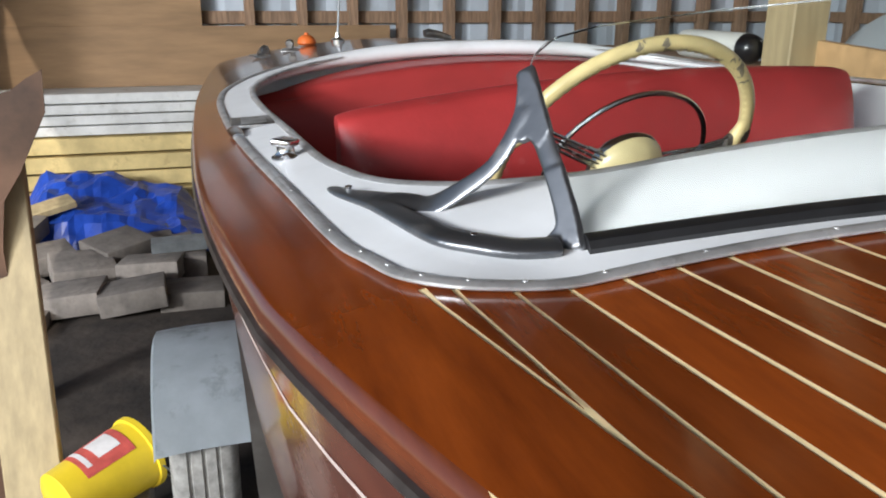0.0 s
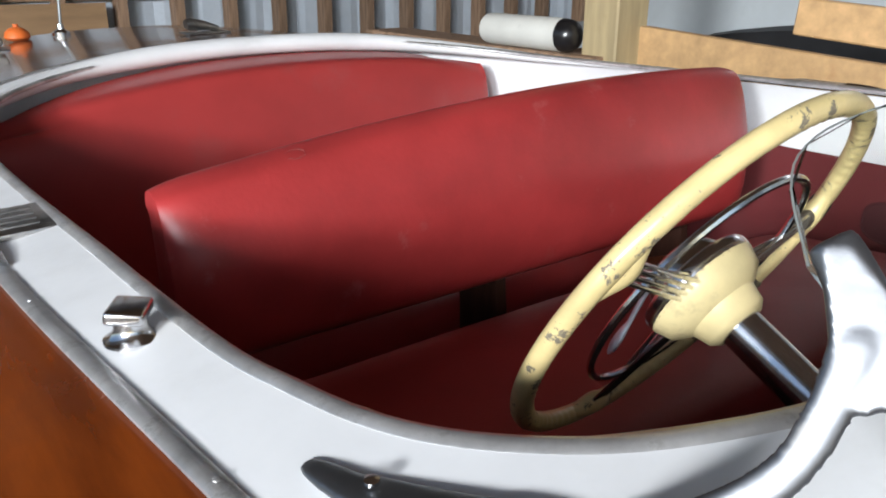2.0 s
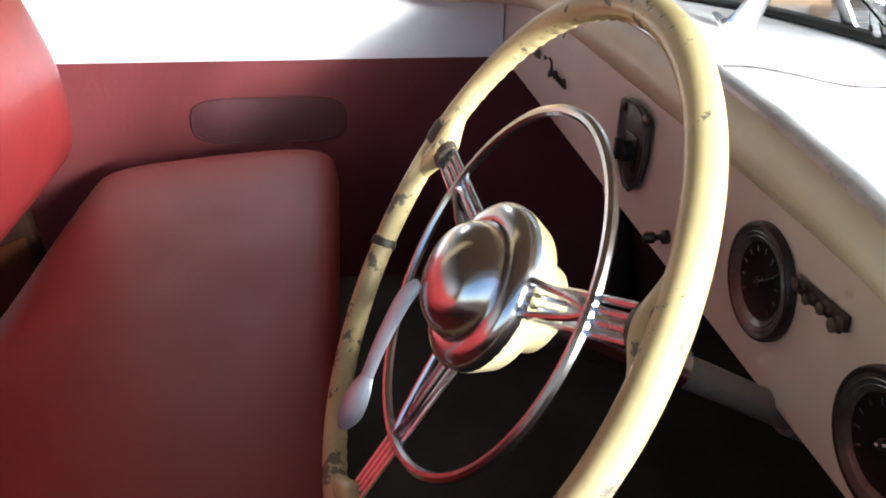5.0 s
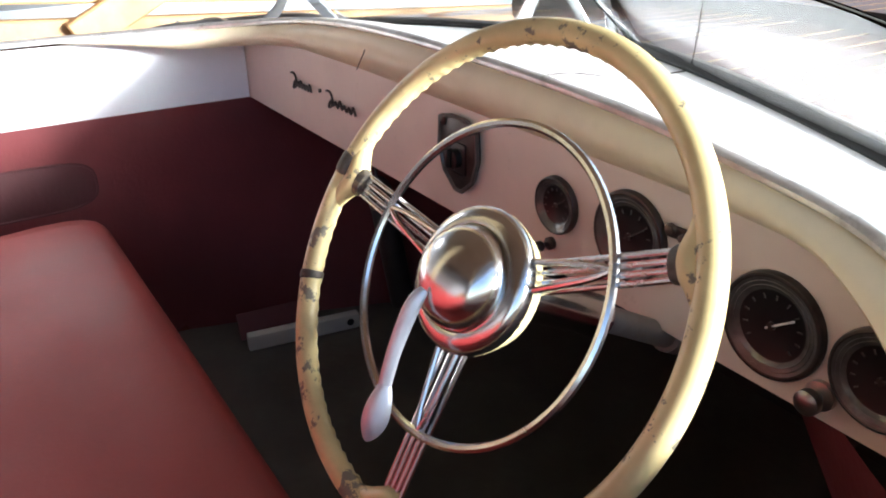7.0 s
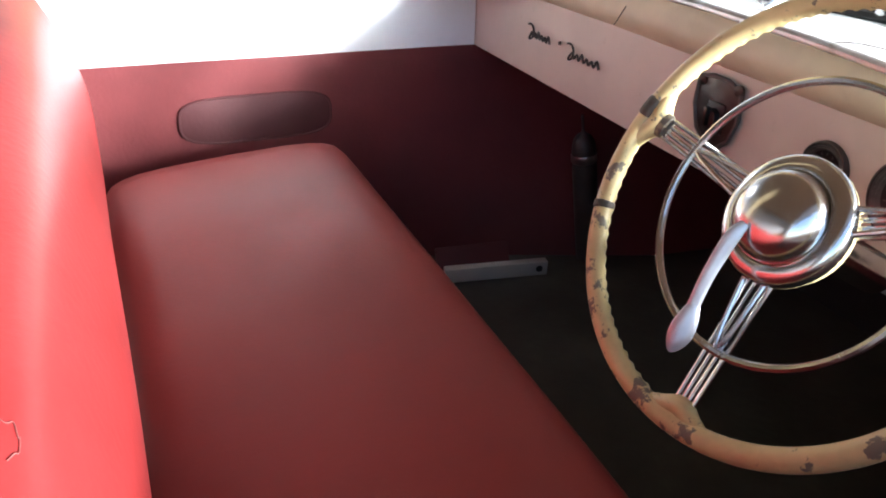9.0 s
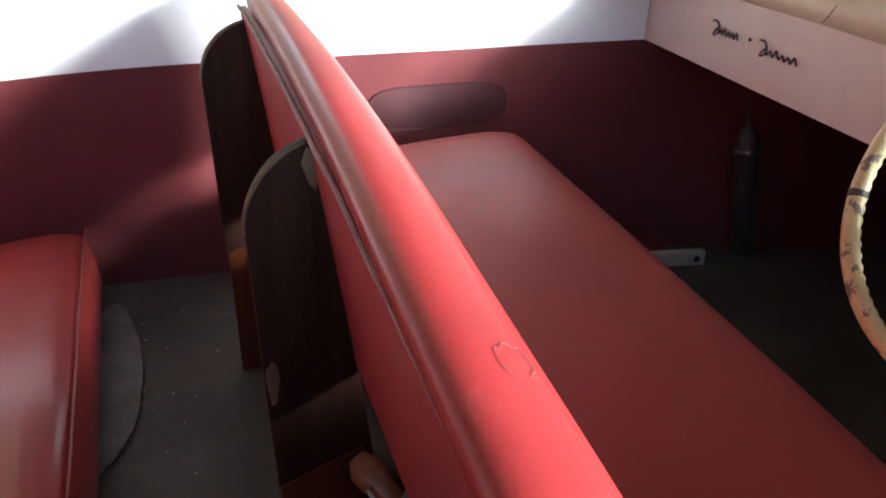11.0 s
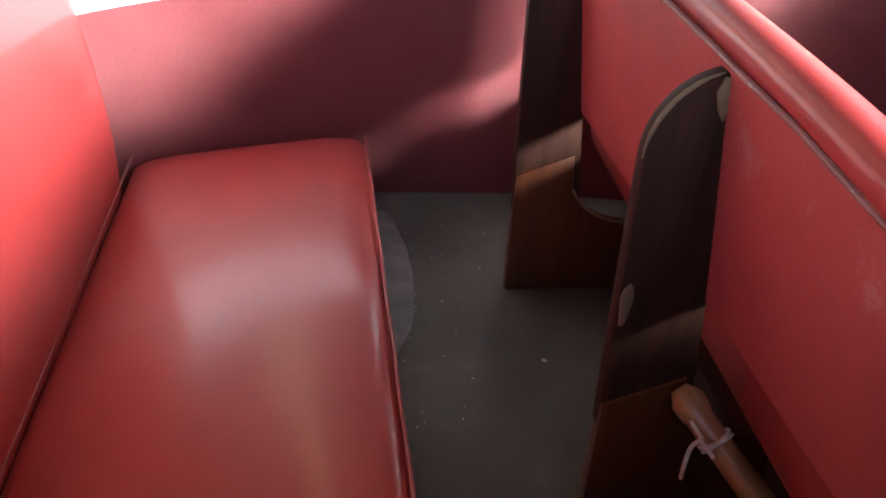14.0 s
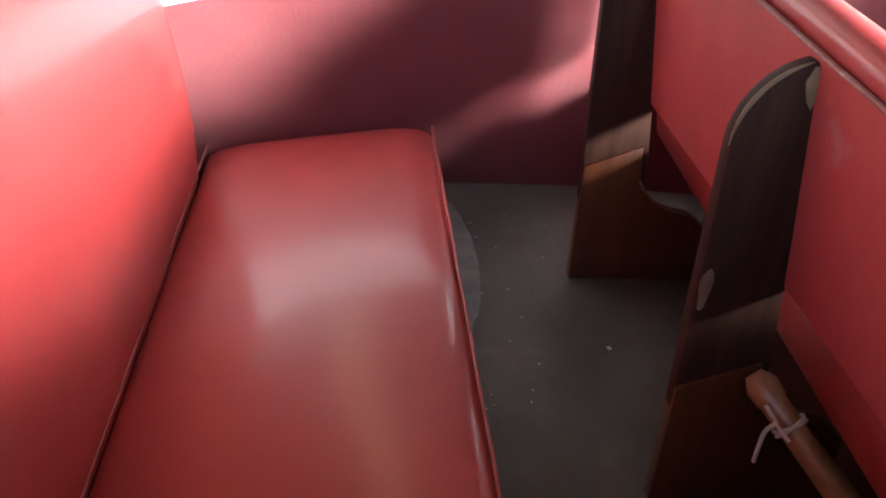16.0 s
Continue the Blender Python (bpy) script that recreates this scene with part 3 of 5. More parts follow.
part("cockpit_floor", bm, FLOOR_MAT, boat, "dark grey painted cockpit floor, scuffed")
# pale light sheen in front of the rear cushion, put in as a coloured patch
rub = random.Random(41)
sheen_line = []
for k in range(48):
    a = k / 48 * 2 * math.pi
    r = 1 + 0.07 * math.sin(3 * a + 0.6) + rub.uniform(-0.025, 0.025)
    sheen_line.append((0.47 + 0.24 * r * math.cos(a), 1.15 + 0.05 * r * math.sin(a)))
part("rubbed_patch", slab(sheen_line, 0.001, m=Matrix.Translation((0, 0, -0.014)) @ pose(0, 0, 0, 0, -0.9, 0)), FLOOR_SHEEN, boat, "pale sheen of light on the cockpit floor, put in as colour")
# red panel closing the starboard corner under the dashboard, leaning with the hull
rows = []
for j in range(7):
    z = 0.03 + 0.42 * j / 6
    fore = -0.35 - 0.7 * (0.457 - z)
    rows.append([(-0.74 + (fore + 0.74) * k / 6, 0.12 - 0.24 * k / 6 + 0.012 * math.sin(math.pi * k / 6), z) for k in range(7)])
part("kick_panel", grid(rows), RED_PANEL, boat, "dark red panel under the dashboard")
# firewall; the deep shade under the deck is put into its near-black colour
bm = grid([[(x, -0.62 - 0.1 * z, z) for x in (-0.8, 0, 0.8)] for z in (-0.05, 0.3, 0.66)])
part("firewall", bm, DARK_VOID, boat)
# arm rest pocket laid on the port panel; its dark colour holds a recess's shade
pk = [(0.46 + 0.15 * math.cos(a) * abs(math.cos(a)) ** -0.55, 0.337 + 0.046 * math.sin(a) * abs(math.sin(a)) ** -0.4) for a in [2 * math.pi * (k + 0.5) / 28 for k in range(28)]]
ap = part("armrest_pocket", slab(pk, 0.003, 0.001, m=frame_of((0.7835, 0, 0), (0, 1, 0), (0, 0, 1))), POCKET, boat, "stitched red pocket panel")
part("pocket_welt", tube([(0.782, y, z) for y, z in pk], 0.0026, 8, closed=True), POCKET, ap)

# cream padded roll under the lip, along the dashboard and round its corners
NL = len(OPEN)
fore_ids = [k - NL if k > NL // 2 else k for k in range(NL) if OPEN[k][1] < 0.43]
rolls = []
for k in sorted(fore_ids):
    x, y = OPEN[k]
    a, b = Vector(OPEN[k - 1]), Vector(OPEN[(k + 1) % NL])
    t = (b - a).normalized()
    nrm = Vector((-t.y, t.x)) if Vector((-t.y, t.x)).y > 0 else Vector((t.y, -t.x))
    fade = (min(1.0, max(0.25, (0.36 - y) / 0.3)) if x > 0 else 1.0) * min(1.0, max(0.0, (0.42 - y) / 0.2))
    zt = deck_z(x, y) - 0.003
    g = max(0.0, (abs(x) - 0.45) / 0.3)
    h = max(0.014, ((zt - 0.598) * (1 - g) + 0.04 * g) * min(1.0, max(0.3, 1 - (y - 0.1) / 0.5))) if x > 0 else (zt - 0.598) * max(0, 1 - g) + 0.06 * min(1, g)
    if x > 0:
        h *= min(1.0, max(0.03, (0.36 - y) / 0.22))
    rolls.append([(x + nrm.x * o, y + nrm.y * o, zt - h + h * j / 8) for j in range(9) for o in ((0.004 + (0.017 if x > -0.4 else 0.017 + 0.02 * min(1, (-0.4 - x) / 0.2)) * math.sin(math.pi * j / 8) ** 0.7) * fade,)])
part("dash_roll", grid(rolls), CREAM_ROLL, boat, "aged cream padded roll above the dashboard")

# white padded bolster round the aft end of the cockpit
aft_ids = [k for k in range(NL) if OPEN[k][1] > 1.12]
bol = []
for k in aft_ids:
    x, y = OPEN[k]
    a = Vector((x, y)).lerp(Vector(EDGE[k]), 0.16)
    bol.append((a.x, a.y, deck_z(a.x, a.y) - 0.004))
nb = len(bol)
part("bolster", tube(bol, [0.003 + 0.028 * min(1.0, 2.6 * i / nb, 2.6 * (nb - 1 - i) / nb) for i in range(nb)], 16, flat=0.8, up=(0, 0, 1)), WHITE, boat, "white padded bolster round the aft cockpit edge")

# ---- dashboard ----
dash = thing("dashboard", "cream painted dashboard with black round gauges", "dashboard", at=(0, 0, 0.5))
xsd = [-0.775 + 1.55 * i / 30 for i in range(31)]
tops = [(x, min(0.612, deck_z(x, 0.0) - 0.014)) for x in xsd]
part("panel", slab([(x, z) for x, z in tops] + [(0.775, 0.457), (-0.775, 0.457)], 0.02, m=Matrix(((1, 0, 0, 0), (0, 0, 1, -0.0125), (0, 1, 0, 0), (0, 0, 0, 1)))), CREAM_DASH, dash, smooth=False)
FACE = frame_of((0, 0, 0), (-1, 0, 0), (0, 0, 1))  # x to starboard, y up, z aft


def gauge(x, z, r, label, needle=-55):
    """A round dial sunk in a grey conical bezel behind a convex glass."""
    m = Matrix.Translation((x, 0, z)) @ FACE
    g = part("gauge", lathe([(0.0, 0.0006), (r * 0.62, 0.0006), (r * 0.66, 0.0012)], 36, m), BLACK_GLASS, dash, label)
    part("bezel", lathe([(r, -0.002), (r, 0.003), (r * 0.975, 0.005), (r * 0.93, 0.0055), (r * 0.9, 0.0048)], 40, m), GAUGE_RING, g)
    part("dial_cone", lathe([(r * 0.905, 0.0049), (r * 0.84, 0.0038), (r * 0.83, 0.0043), (r * 0.76, 0.003), (r * 0.75, 0.0035), (r * 0.67, 0.0012), (r * 0.64, 0.0008)], 40, m), DIAL_GREY, g, "grey stepped dial surround")
    part("needle", box(r * 0.035, r * 0.62, 0.001, m=m @ pose(0, 0, 0.0032, 0, 0, needle) @ Matrix.Translation((0, r * 0.2, 0))), LABEL_WHITE if r > 0.0465 else DIM_MARK, g, smooth=False)
    part("needle_hub", lathe([(r * 0.08, 0.0008), (r * 0.08, 0.0035), (0, 0.004)], 14, m), GAUGE_RING, g)
    for k in range(11):
        a = radians(-130 + 26 * k)
        part("dial_mark", box(r * 0.03, r * 0.09, 0.001, m=m @ pose(0, 0, 0.0013, 0, 0, -math.degrees(a)) @ Matrix.Translation((0, r * 0.54, 0))), DIM_MARK, g, smooth=False)
    return g


gauge(-0.172, 0.534, 0.032, "small black round gauge in a dull bezel")
gauge(-0.279, 0.537, 0.046, "black round gauge in a dull bezel")
gauge(-0.442, 0.518, 0.047, "large black round gauge with a white needle")
gauge(-0.535, 0.517, 0.041, "black round gauge in a dull bezel")


def knob(x, z, r, mat, name="knob"):
    m = Matrix.Translation((x, 0, z)) @ FACE
    return part(name, lathe([(r * 1.2, -0.002), (r * 1.2, 0.003), (r * 0.5, 0.005), (r * 0.5, 0.01), (r, 0.013), (r, 0.02), (r * 0.6, 0.023), (0, 0.0235)], 20, m), mat, dash)


knob(-0.493, 0.480, 0.0105, OLD_CHROME)
knob(-0.59, 0.476, 0.0105, OLD_CHROME)
sw = part("switch_bar", box(0.062, 0.004, 0.012, 0.0015, m=Matrix.Translation((-0.353, 0.0, 0.562)) @ pose(0, 0, 0, 0, 3, 0)), GAUGE_RING, dash, "dark corroded switch bar")
for x, z, r in ((-0.330, 0.564, 0.005), (-0.345, 0.560, 0.0042), (-0.362, 0.563, 0.0048), (-0.377, 0.560, 0.0055)):
    part("toggle_switch", lathe([(r * 1.1, 0.0), (r * 0.6, 0.0015), (r * 0.5, 0.0025), (r * 0.9, 0.0032), (r * 0.9, 0.005), (r * 0.5, 0.006), (0, 0.0063)], 16, Matrix.Translation((x, 0.002, z)) @ FACE), RUSTY_SWITCH, sw)
for x in (-0.10, -0.165):
    knob(x, 0.487, 0.006, GAUGE_RING, "toggle_switch")
# shield shaped ignition plate
sh = [(x * 1.12, y * 1.08) for x, y in [(-0.036, 0.036), (-0.012, 0.042), (0.012, 0.042), (0.034, 0.034), (0.036, 0.0), (0.026, -0.028), (0.006, -0.044), (-0.006, -0.044), (-0.028, -0.026), (-0.038, 0.002)]]
sp = part("ignition_plate", slab(sh, 0.006, 0.0015, m=Matrix.Translation((0.008, 0.002, 0.543)) @ FACE), GAUGE_RING, dash, "corroded dark shield-shaped switch plate")
part("plate_rim", tube([Matrix.Translation((0.008, 0.005, 0.543)) @ FACE @ Vector((x, y, 0)) for x, y in sh], 0.003, 6, closed=True), DIAL_GREY, sp)
part("key_recess", box(0.034, 0.04, 0.004, 0.003, m=Matrix.Translation((0.008, 0.0055, 0.538)) @ FACE), BLACK, sp)
for dx, dz in ((-0.034, 0.038), (0.034, 0.036)):
    part("plate_ear", lathe([(0.0075, 0), (0.0075, 0.004), (0.003, 0.006), (0, 0.006)], 12, Matrix.Translation((0.008 + dx, 0.003, 0.543 + dz)) @ FACE), GAUGE_RING, sp)
part("key_switch", lathe([(0.012, 0), (0.012, 0.012), (0.007, 0.014), (0, 0.014)], 18, Matrix.Translation((0.008, 0.004, 0.538)) @ FACE), BLACK, sp)
part("switch_lever", box(0.006, 0.024, 0.008, 0.001, m=Matrix.Translation((0.008, 0.02, 0.541)) @ FACE), BLACK_GLASS, sp)
# maker's emblem, drawn as plain flowing bars
def emblem(x0, w, h, z):
    pts = [(x0 - 0.012 + 0.014 * math.cos(radians(60 + 36 * k)), 0.005, z + 0.002 + 0.013 * math.sin(radians(60 + 36 * k))) for k in range(7)]
    pts += [(x0 - 0.014 - (w - 0.014) * k / 12, 0.005, z - 0.004 + (0.006 if k % 2 else -0.002) * (1.6 if k in (5, 11) else 1)) for k in range(1, 13)]
    return tube(spline(pts, 4), 0.0019, 6)


for x0, w, z0 in ((0.53, 0.085, 0.537), (0.39, 0.105, 0.533)):
    part("emblem", emblem(x0, w, 0.016, z0), GAUGE_RING, dash, "dark metal emblem of flowing bars")
part("emblem_dot", lathe([(0.0032, 0), (0.0032, 0.003), (0, 0.0036)], 10, Matrix.Translation((0.415, 0.001, 0.540)) @ FACE), GAUGE_RING, dash)
part("hook", tube([(0.21, 0.022, 0.64), (0.215, 0.03, 0.62), (0.222, 0.03, 0.612)], 0.0008, 6), GAUGE_RING, dash, "thin bent wire hook")

# ---- windshield ----
wind = thing("windshield", "clear V windshield in chrome brackets with a black base gasket", "windshield", at=(0, -0.2, 0.62))
RAKE = Vector((0, 0.148, 0.124)).normalized()
for s in (1, -1):
    heel, mid = Vector((s * 0.574, -0.14, deck_z(s * 0.574, -0.14) + 0.008)), Vector((s * 0.004, -0.275, deck_z(0, -0.275) + 0.008))
    along = mid - heel
    prof = [(0.0, 0.0), (-0.005, 0.19), (0.03, 0.229), (0.075, 0.25), (0.16, 0.262), (0.36, 0.27), (0.7, 0.275), (1.0, 0.275), (1.0, 0.0)]
    nrm = along.cross(RAKE).normalized() * 0.002
    bm = bmesh.new()
    base = [heel + along * u + RAKE * v for u, v in prof]
    va, vb = [bm.verts.new(p - nrm) for p in base], [bm.verts.new(p + nrm) for p in base]
    bm.faces.new(va), bm.faces.new(vb[::-1])
    for i in range(len(base)):
        j = (i + 1) % len(base)
        bm.faces.new([va[i], va[j], vb[j], vb[i]])
    ob = part("pane", bm, CLEAR, wind, "clear glass pane with a rounded corner", smooth=False)
    ob.visible_shadow = False
    rim = [heel + along * u + RAKE * v for u, v in prof[1:8]]
    part("pane_edge", tube(spline(rim, 4), 0.0006, 6), CLEAR_EDGE, ob)
    g0 = [heel + along * u + Vector((0, 0.004, -0.003)) for u in (0.0, 0.33, 0.66, 1.0)]
    g0 = [Vector((p.x, p.y, deck_z(p.x, p.y) + 0.009)) for p in g0]
    part("gasket", tube(spline(g0, 4), 0.0155, 8, flat=0.55, up=(0, 0, 1)), BLACK, wind, "black rubber gasket")

    def dk(x, y, h=0.008):
        return Vector((s * x, y, deck_z(s * x, y) + h))
    base_path = spline([dk(0.744, 0.178, 0.005), dk(0.734, 0.125), dk(0.7135, 0.06), dk(0.6975, -0.02), dk(0.683, -0.072), dk(0.661, -0.097), dk(0.63, -0.117), dk(0.594, -0.127)], 4)
    apex = Vector((s * 0.582, -0.010, 0.727))
    plate_n = Vector((s * 0.774, -0.473, 0.418)).normalized()
    up_z = Vector((0, 0, 1))
    base = tube(base_path, [0.006, 0.009, 0.011, 0.0125, 0.013, 0.0135, 0.014, 0.0145, 0.015, 0.0155, 0.016, 0.0165, 0.017, 0.0175, 0.018, 0.0185, 0.019, 0.0195, 0.0195, 0.0195, 0.0195, 0.0195, 0.0195, 0.0195, 0.0195, 0.0195, 0.0195, 0.0185, 0.016], 14, flat=0.42, up=(0, 0, 1))
    front = spline([dk(0.584, -0.126, -0.004), Vector((s * 0.581, -0.113, 0.612)), Vector((s * 0.581, -0.082, 0.648)), Vector((s * 0.583, -0.045, 0.686)), apex, apex + Vector((0, 0.007, 0.008))], 4)
    front_leg = tube(front, [0.02, 0.0175, 0.0155, 0.014, 0.013, 0.0125, 0.012, 0.0117, 0.0114, 0.0112, 0.0112, 0.0114, 0.0116, 0.012, 0.0123, 0.0124, 0.0122, 0.0116, 0.011, 0.010, 0.008], 14, flat=0.3, up=tuple(plate_n))
    rear = spline([Vector((s * 0.586, -0.026, 0.704)), Vector((s * 0.597, -0.027, 0.684)), Vector((s * 0.619, -0.023, 0.647)), Vector((s * 0.645, -0.004, 0.62)), Vector((s * 0.674, 0.025, 0.597)), dk(0.701, 0.062, 0.010), dk(0.72, 0.105, 0.009), dk(0.735, 0.15, 0.006)], 4)
    turn = [plate_n.lerp(up_z, min(1.0, max(0.0, (i - 11) / 10))) for i in range(29)]
    rear_leg = tube(rear, [0.009, 0.0115, 0.0122, 0.0118, 0.0108, 0.0102, 0.0099, 0.0097, 0.0096, 0.0098, 0.0102, 0.0106, 0.0114, 0.0124, 0.0137, 0.0155, 0.0175, 0.019, 0.0212, 0.021, 0.0205, 0.0195, 0.0182, 0.0168, 0.0152, 0.0135, 0.0115, 0.009, 0.006], 14, flat=0.28, up=turn)
    # webs where the legs meet each other and where the fore leg runs into the base
    plate = frame_of(apex, (-s * 0.521, -0.853, 0), (-s * 0.357, 0.218, 0.908))
    web = slab([(-0.010, 0.006), (0.004, 0.007), (0.018, -0.009), (0.032, -0.028), (0.045, -0.047), (0.036, -0.066), (0.027, -0.061), (0.0225, -0.0595), (0.016, -0.0635), (-0.001, -0.058), (0.001, -0.0475), (-0.002, -0.030), (-0.006, -0.012)], 0.008, 0.0, m=plate)
    foot = slab([(0.050, -0.087), (0.061, -0.101), (0.071, -0.1155), (0.0765, -0.124), (0.0785, -0.1325), (0.0755, -0.141), (0.068, -0.148), (0.05, -0.156), (0.08, -0.16), (0.110, -0.145), (0.1, -0.126), (0.0845, -0.102), (0.067, -0.077)], 0.009, 0.0, m=plate)
    br = part("bracket", join(base, front_leg, rear_leg, web, foot), BRACKET, wind, "worn cast metal windshield bracket with two legs")
    cast = br.modifiers.new("cast", "REMESH")
    cast.mode, cast.voxel_size, cast.use_smooth_shade = "VOXEL", 0.0016, True
    soft = br.modifiers.new("soft", "SMOOTH")
    soft.factor, soft.iterations = 0.5, 7
    for bx, by in ((0.732, 0.13), (0.662, -0.095)):
        part("screw", lathe([(0.0045, 0.0), (0.0045, 0.002), (0.002, 0.003), (0, 0.003)], 10, Matrix.Translation(dk(bx, by, 0.014))), CHROME, br)
part("centre_post", tube([Vector((0, -0.292, deck_z(0, -0.29))), Vector((0, -0.292, deck_z(0, -0.29))) + RAKE * 0.275], 0.009, 10, flat=0.6), CHROME, wind)
def on_deck(x, y, h=0.004):
    return Vector((x, y, deck_z(x, y) + h))


cb = part("centre_bracket", tube(spline([on_deck(0.092, -0.128, 0.0), on_deck(0.086, -0.135, 0.012), Vector((0.07, -0.15, 0.70)), Vector((0.05, -0.155, 0.735)), Vector((0.022, -0.14, 0.785))], 4),
                                 [0.04, 0.036, 0.031, 0.026, 0.021, 0.0175, 0.015, 0.0135, 0.0125, 0.012, 0.011, 0.010, 0.0095, 0.009, 0.0085, 0.008, 0.007], 12, flat=0.35, up=(1, 0, 0.3)), CHROME, wind, "bright chrome centre bracket with a flared foot")
for x in (0.03, 0.075):
    part("bracket_leg", tube(spline([on_deck(x, -0.265, 0.002), Vector((0.052 + (x - 0.052) * 1.6, -0.235, 0.70)), Vector((0.052 + (x - 0.052) * 2.6, -0.19, 0.75))], 4), [0.014, 0.012, 0.0105, 0.0095, 0.009, 0.0085, 0.008, 0.0075, 0.007], 10, flat=0.5, up=(0, 1, 0)), CHROME, cb)
part("deck_seam", tube([on_deck(-0.128, -0.012 - 0.024 * k, 0.0042) for k in range(12)], 0.0013, 6), GAUGE_RING, boat, "fine dark seam across the white deck")

# ---- steering wheel ----
WC, WN = Vector((-0.3385, 0.2241, 0.5796)), Vector((-0.0795, 0.8649, 0.4956)).normalized()
WU = (Vector((0, 0, 1)) - WN * WN.z).normalized()
WR = WU.cross(WN)
WM = Matrix((WR, WU, WN)).transposed().to_4x4()
WM.translation = WC
wheel = thing("steering_wheel", "chipped ivory steering wheel with chrome rod spokes and horn ring", "steering wheel", at=tuple(WC))


def on_wheel(r, deg, h=0.0):
    """r from the hub, degrees from the top towards starboard, h towards the driver."""
    a = radians(deg)
    return WM @ Vector((r * math.sin(a), r * math.cos(a), h))


bm = bmesh.new()
rows = []
for k in range(360):
    a = k / 360 * 2 * math.pi
    rr = []
    for j in range(14):
        b = j / 14 * 2 * math.pi
        tr = 0.0100 + (0.0014 * math.sin(k * 2 * math.pi / 4.0) if math.cos(b) < 0.1 and math.sin(b) < -0.4 else 0.0)
        rad = 0.1905 + tr * math.cos(b)
        rr.append(WM @ Vector((rad * math.sin(a), rad * math.cos(a), 0.007 + 0.0092 * math.sin(b))))
    rows.append(rr)
part("rim", grid(rows, True, True), IVORY, wheel, "cracked ivory rim with worn grey patches")
for deg in (66, -80, 176):
    fl = [on_wheel(0.188, deg + o, -0.001) for o in (-7, -3, 0, 3, 7)]
    part("spoke_socket", tube(spline([on_wheel(0.188, deg - 10, 0.006), on_wheel(0.183, deg - 5, 0.005), on_wheel(0.177, deg, 0.004), on_wheel(0.183, deg + 5, 0.005), on_wheel(0.188, deg + 10, 0.006)], 8), [0.005 + 0.0055 * math.sin(math.pi * k / 32) for k in range(33)], 16), IVORY, wheel)
    for o in (-1.5, -0.5, 0.5, 1.5):
        side = (on_wheel(1, deg + 90) - WC) * (o * 0.0072)
        part("spoke_rod", tube([on_wheel(0.03, deg, -0.012) + side, on_wheel(0.182, deg, 0.004) + side * 0.8], 0.0022, 8), CHROME, wheel)
hub = part("hub", lathe([(0.0, -0.05), (0.024, -0.05), (0.03, -0.045), (0.034, -0.03), (0.05, -0.02), (0.056, -0.005), (0.054, 0.004)], 36, WM), IVORY_HUB, wheel, "ivory plastic hub shell")
part("hub_cap", lathe([(0.0555, -0.006), (0.0565, -0.001), (0.0565, 0.003), (0.055, 0.0065), (0.052, 0.009), (0.048, 0.0105), (0.0435, 0.011), (0.041, 0.0105)], 48, WM), CHROME, hub, "polished chrome hub cap")
part("hub_button", lathe([(0.0405, 0.009), (0.0398, 0.0125), (0.0382, 0.0175), (0.036, 0.0225), (0.0325, 0.0265), (0.028, 0.030), (0.022, 0.0325), (0.0155, 0.0343), (0.008, 0.0354), (0, 0.0357)], 48, WM), CHROME, hub, "domed chrome horn button")
part("horn_ring", tube([on_wheel(0.1215, k * 5, 0.0005) for k in range(72)], 0.0037, 8, closed=True), CHROME, wheel, "thin chrome horn ring")
for deg in (66, -80, 176):
    for o in (-9, 9):
        part("ring_stay", tube(spline([on_wheel(0.1215, deg, 0.0005), on_wheel(0.1, deg + o * 0.35, 0.0005), on_wheel(0.05, deg + o * 1.4, -0.001)], 4), 0.0024, 8), CHROME, wheel)
LEVER_UP = tuple(WN + WR * 0.75)
lev = part("throttle_lever", tube(spline([on_wheel(0.018, 200, 0.036), on_wheel(0.032, 196, 0.038), on_wheel(0.05, 192, 0.037), on_wheel(0.072, 189, 0.035), on_wheel(0.1, 186, 0.031)], 5), [0.003, 0.0042, 0.005, 0.0056, 0.006, 0.0062, 0.0063, 0.0063, 0.0063, 0.0062, 0.0061, 0.006, 0.0059, 0.0058, 0.0057, 0.0056, 0.0055, 0.0054, 0.0053, 0.0052, 0.005], 12, flat=0.4, up=LEVER_UP), DULL_CHROME, wheel, "chrome lever on the hub")
part("lever_tip", tube(spline([on_wheel(0.095, 186, 0.0315), on_wheel(0.105, 185, 0.031), on_wheel(0.12, 184, 0.030), on_wheel(0.132, 183.5, 0.030), on_wheel(0.139, 183.5, 0.030)], 3), [0.005, 0.006, 0.0072, 0.0085, 0.0095, 0.0102, 0.0104, 0.0098, 0.0086, 0.007, 0.0052, 0.0034, 0.0012], 12, flat=0.4, up=LEVER_UP), DULL_CHROME, lev)
# worn dark bands on the rim at the side spokes
for deg, w in ((-78, 3.2), (-110, 1.3)):
    part("worn_band", tube([on_wheel(0.1905, deg + w * (k / 4 - 1), 0.007) for k in range(9)], [0.009, 0.0106, 0.0108, 0.0108, 0.0108, 0.0108, 0.0108, 0.0106, 0.009], 14), WORN, wheel, "dark worn band where the plastic has chipped off")
for deg in (66, -80):
    part("spoke_sleeve", tube([on_wheel(0.163, deg, 0.003), on_wheel(0.166, deg, 0.003), on_wheel(0.178, deg, 0.0045), on_wheel(0.185, deg, 0.005)], [0.0105, 0.0125, 0.0135, 0.0115], 14, flat=0.62, up=tuple(WN)), WORN, wheel, "dark bare metal sleeve at the spoke end")
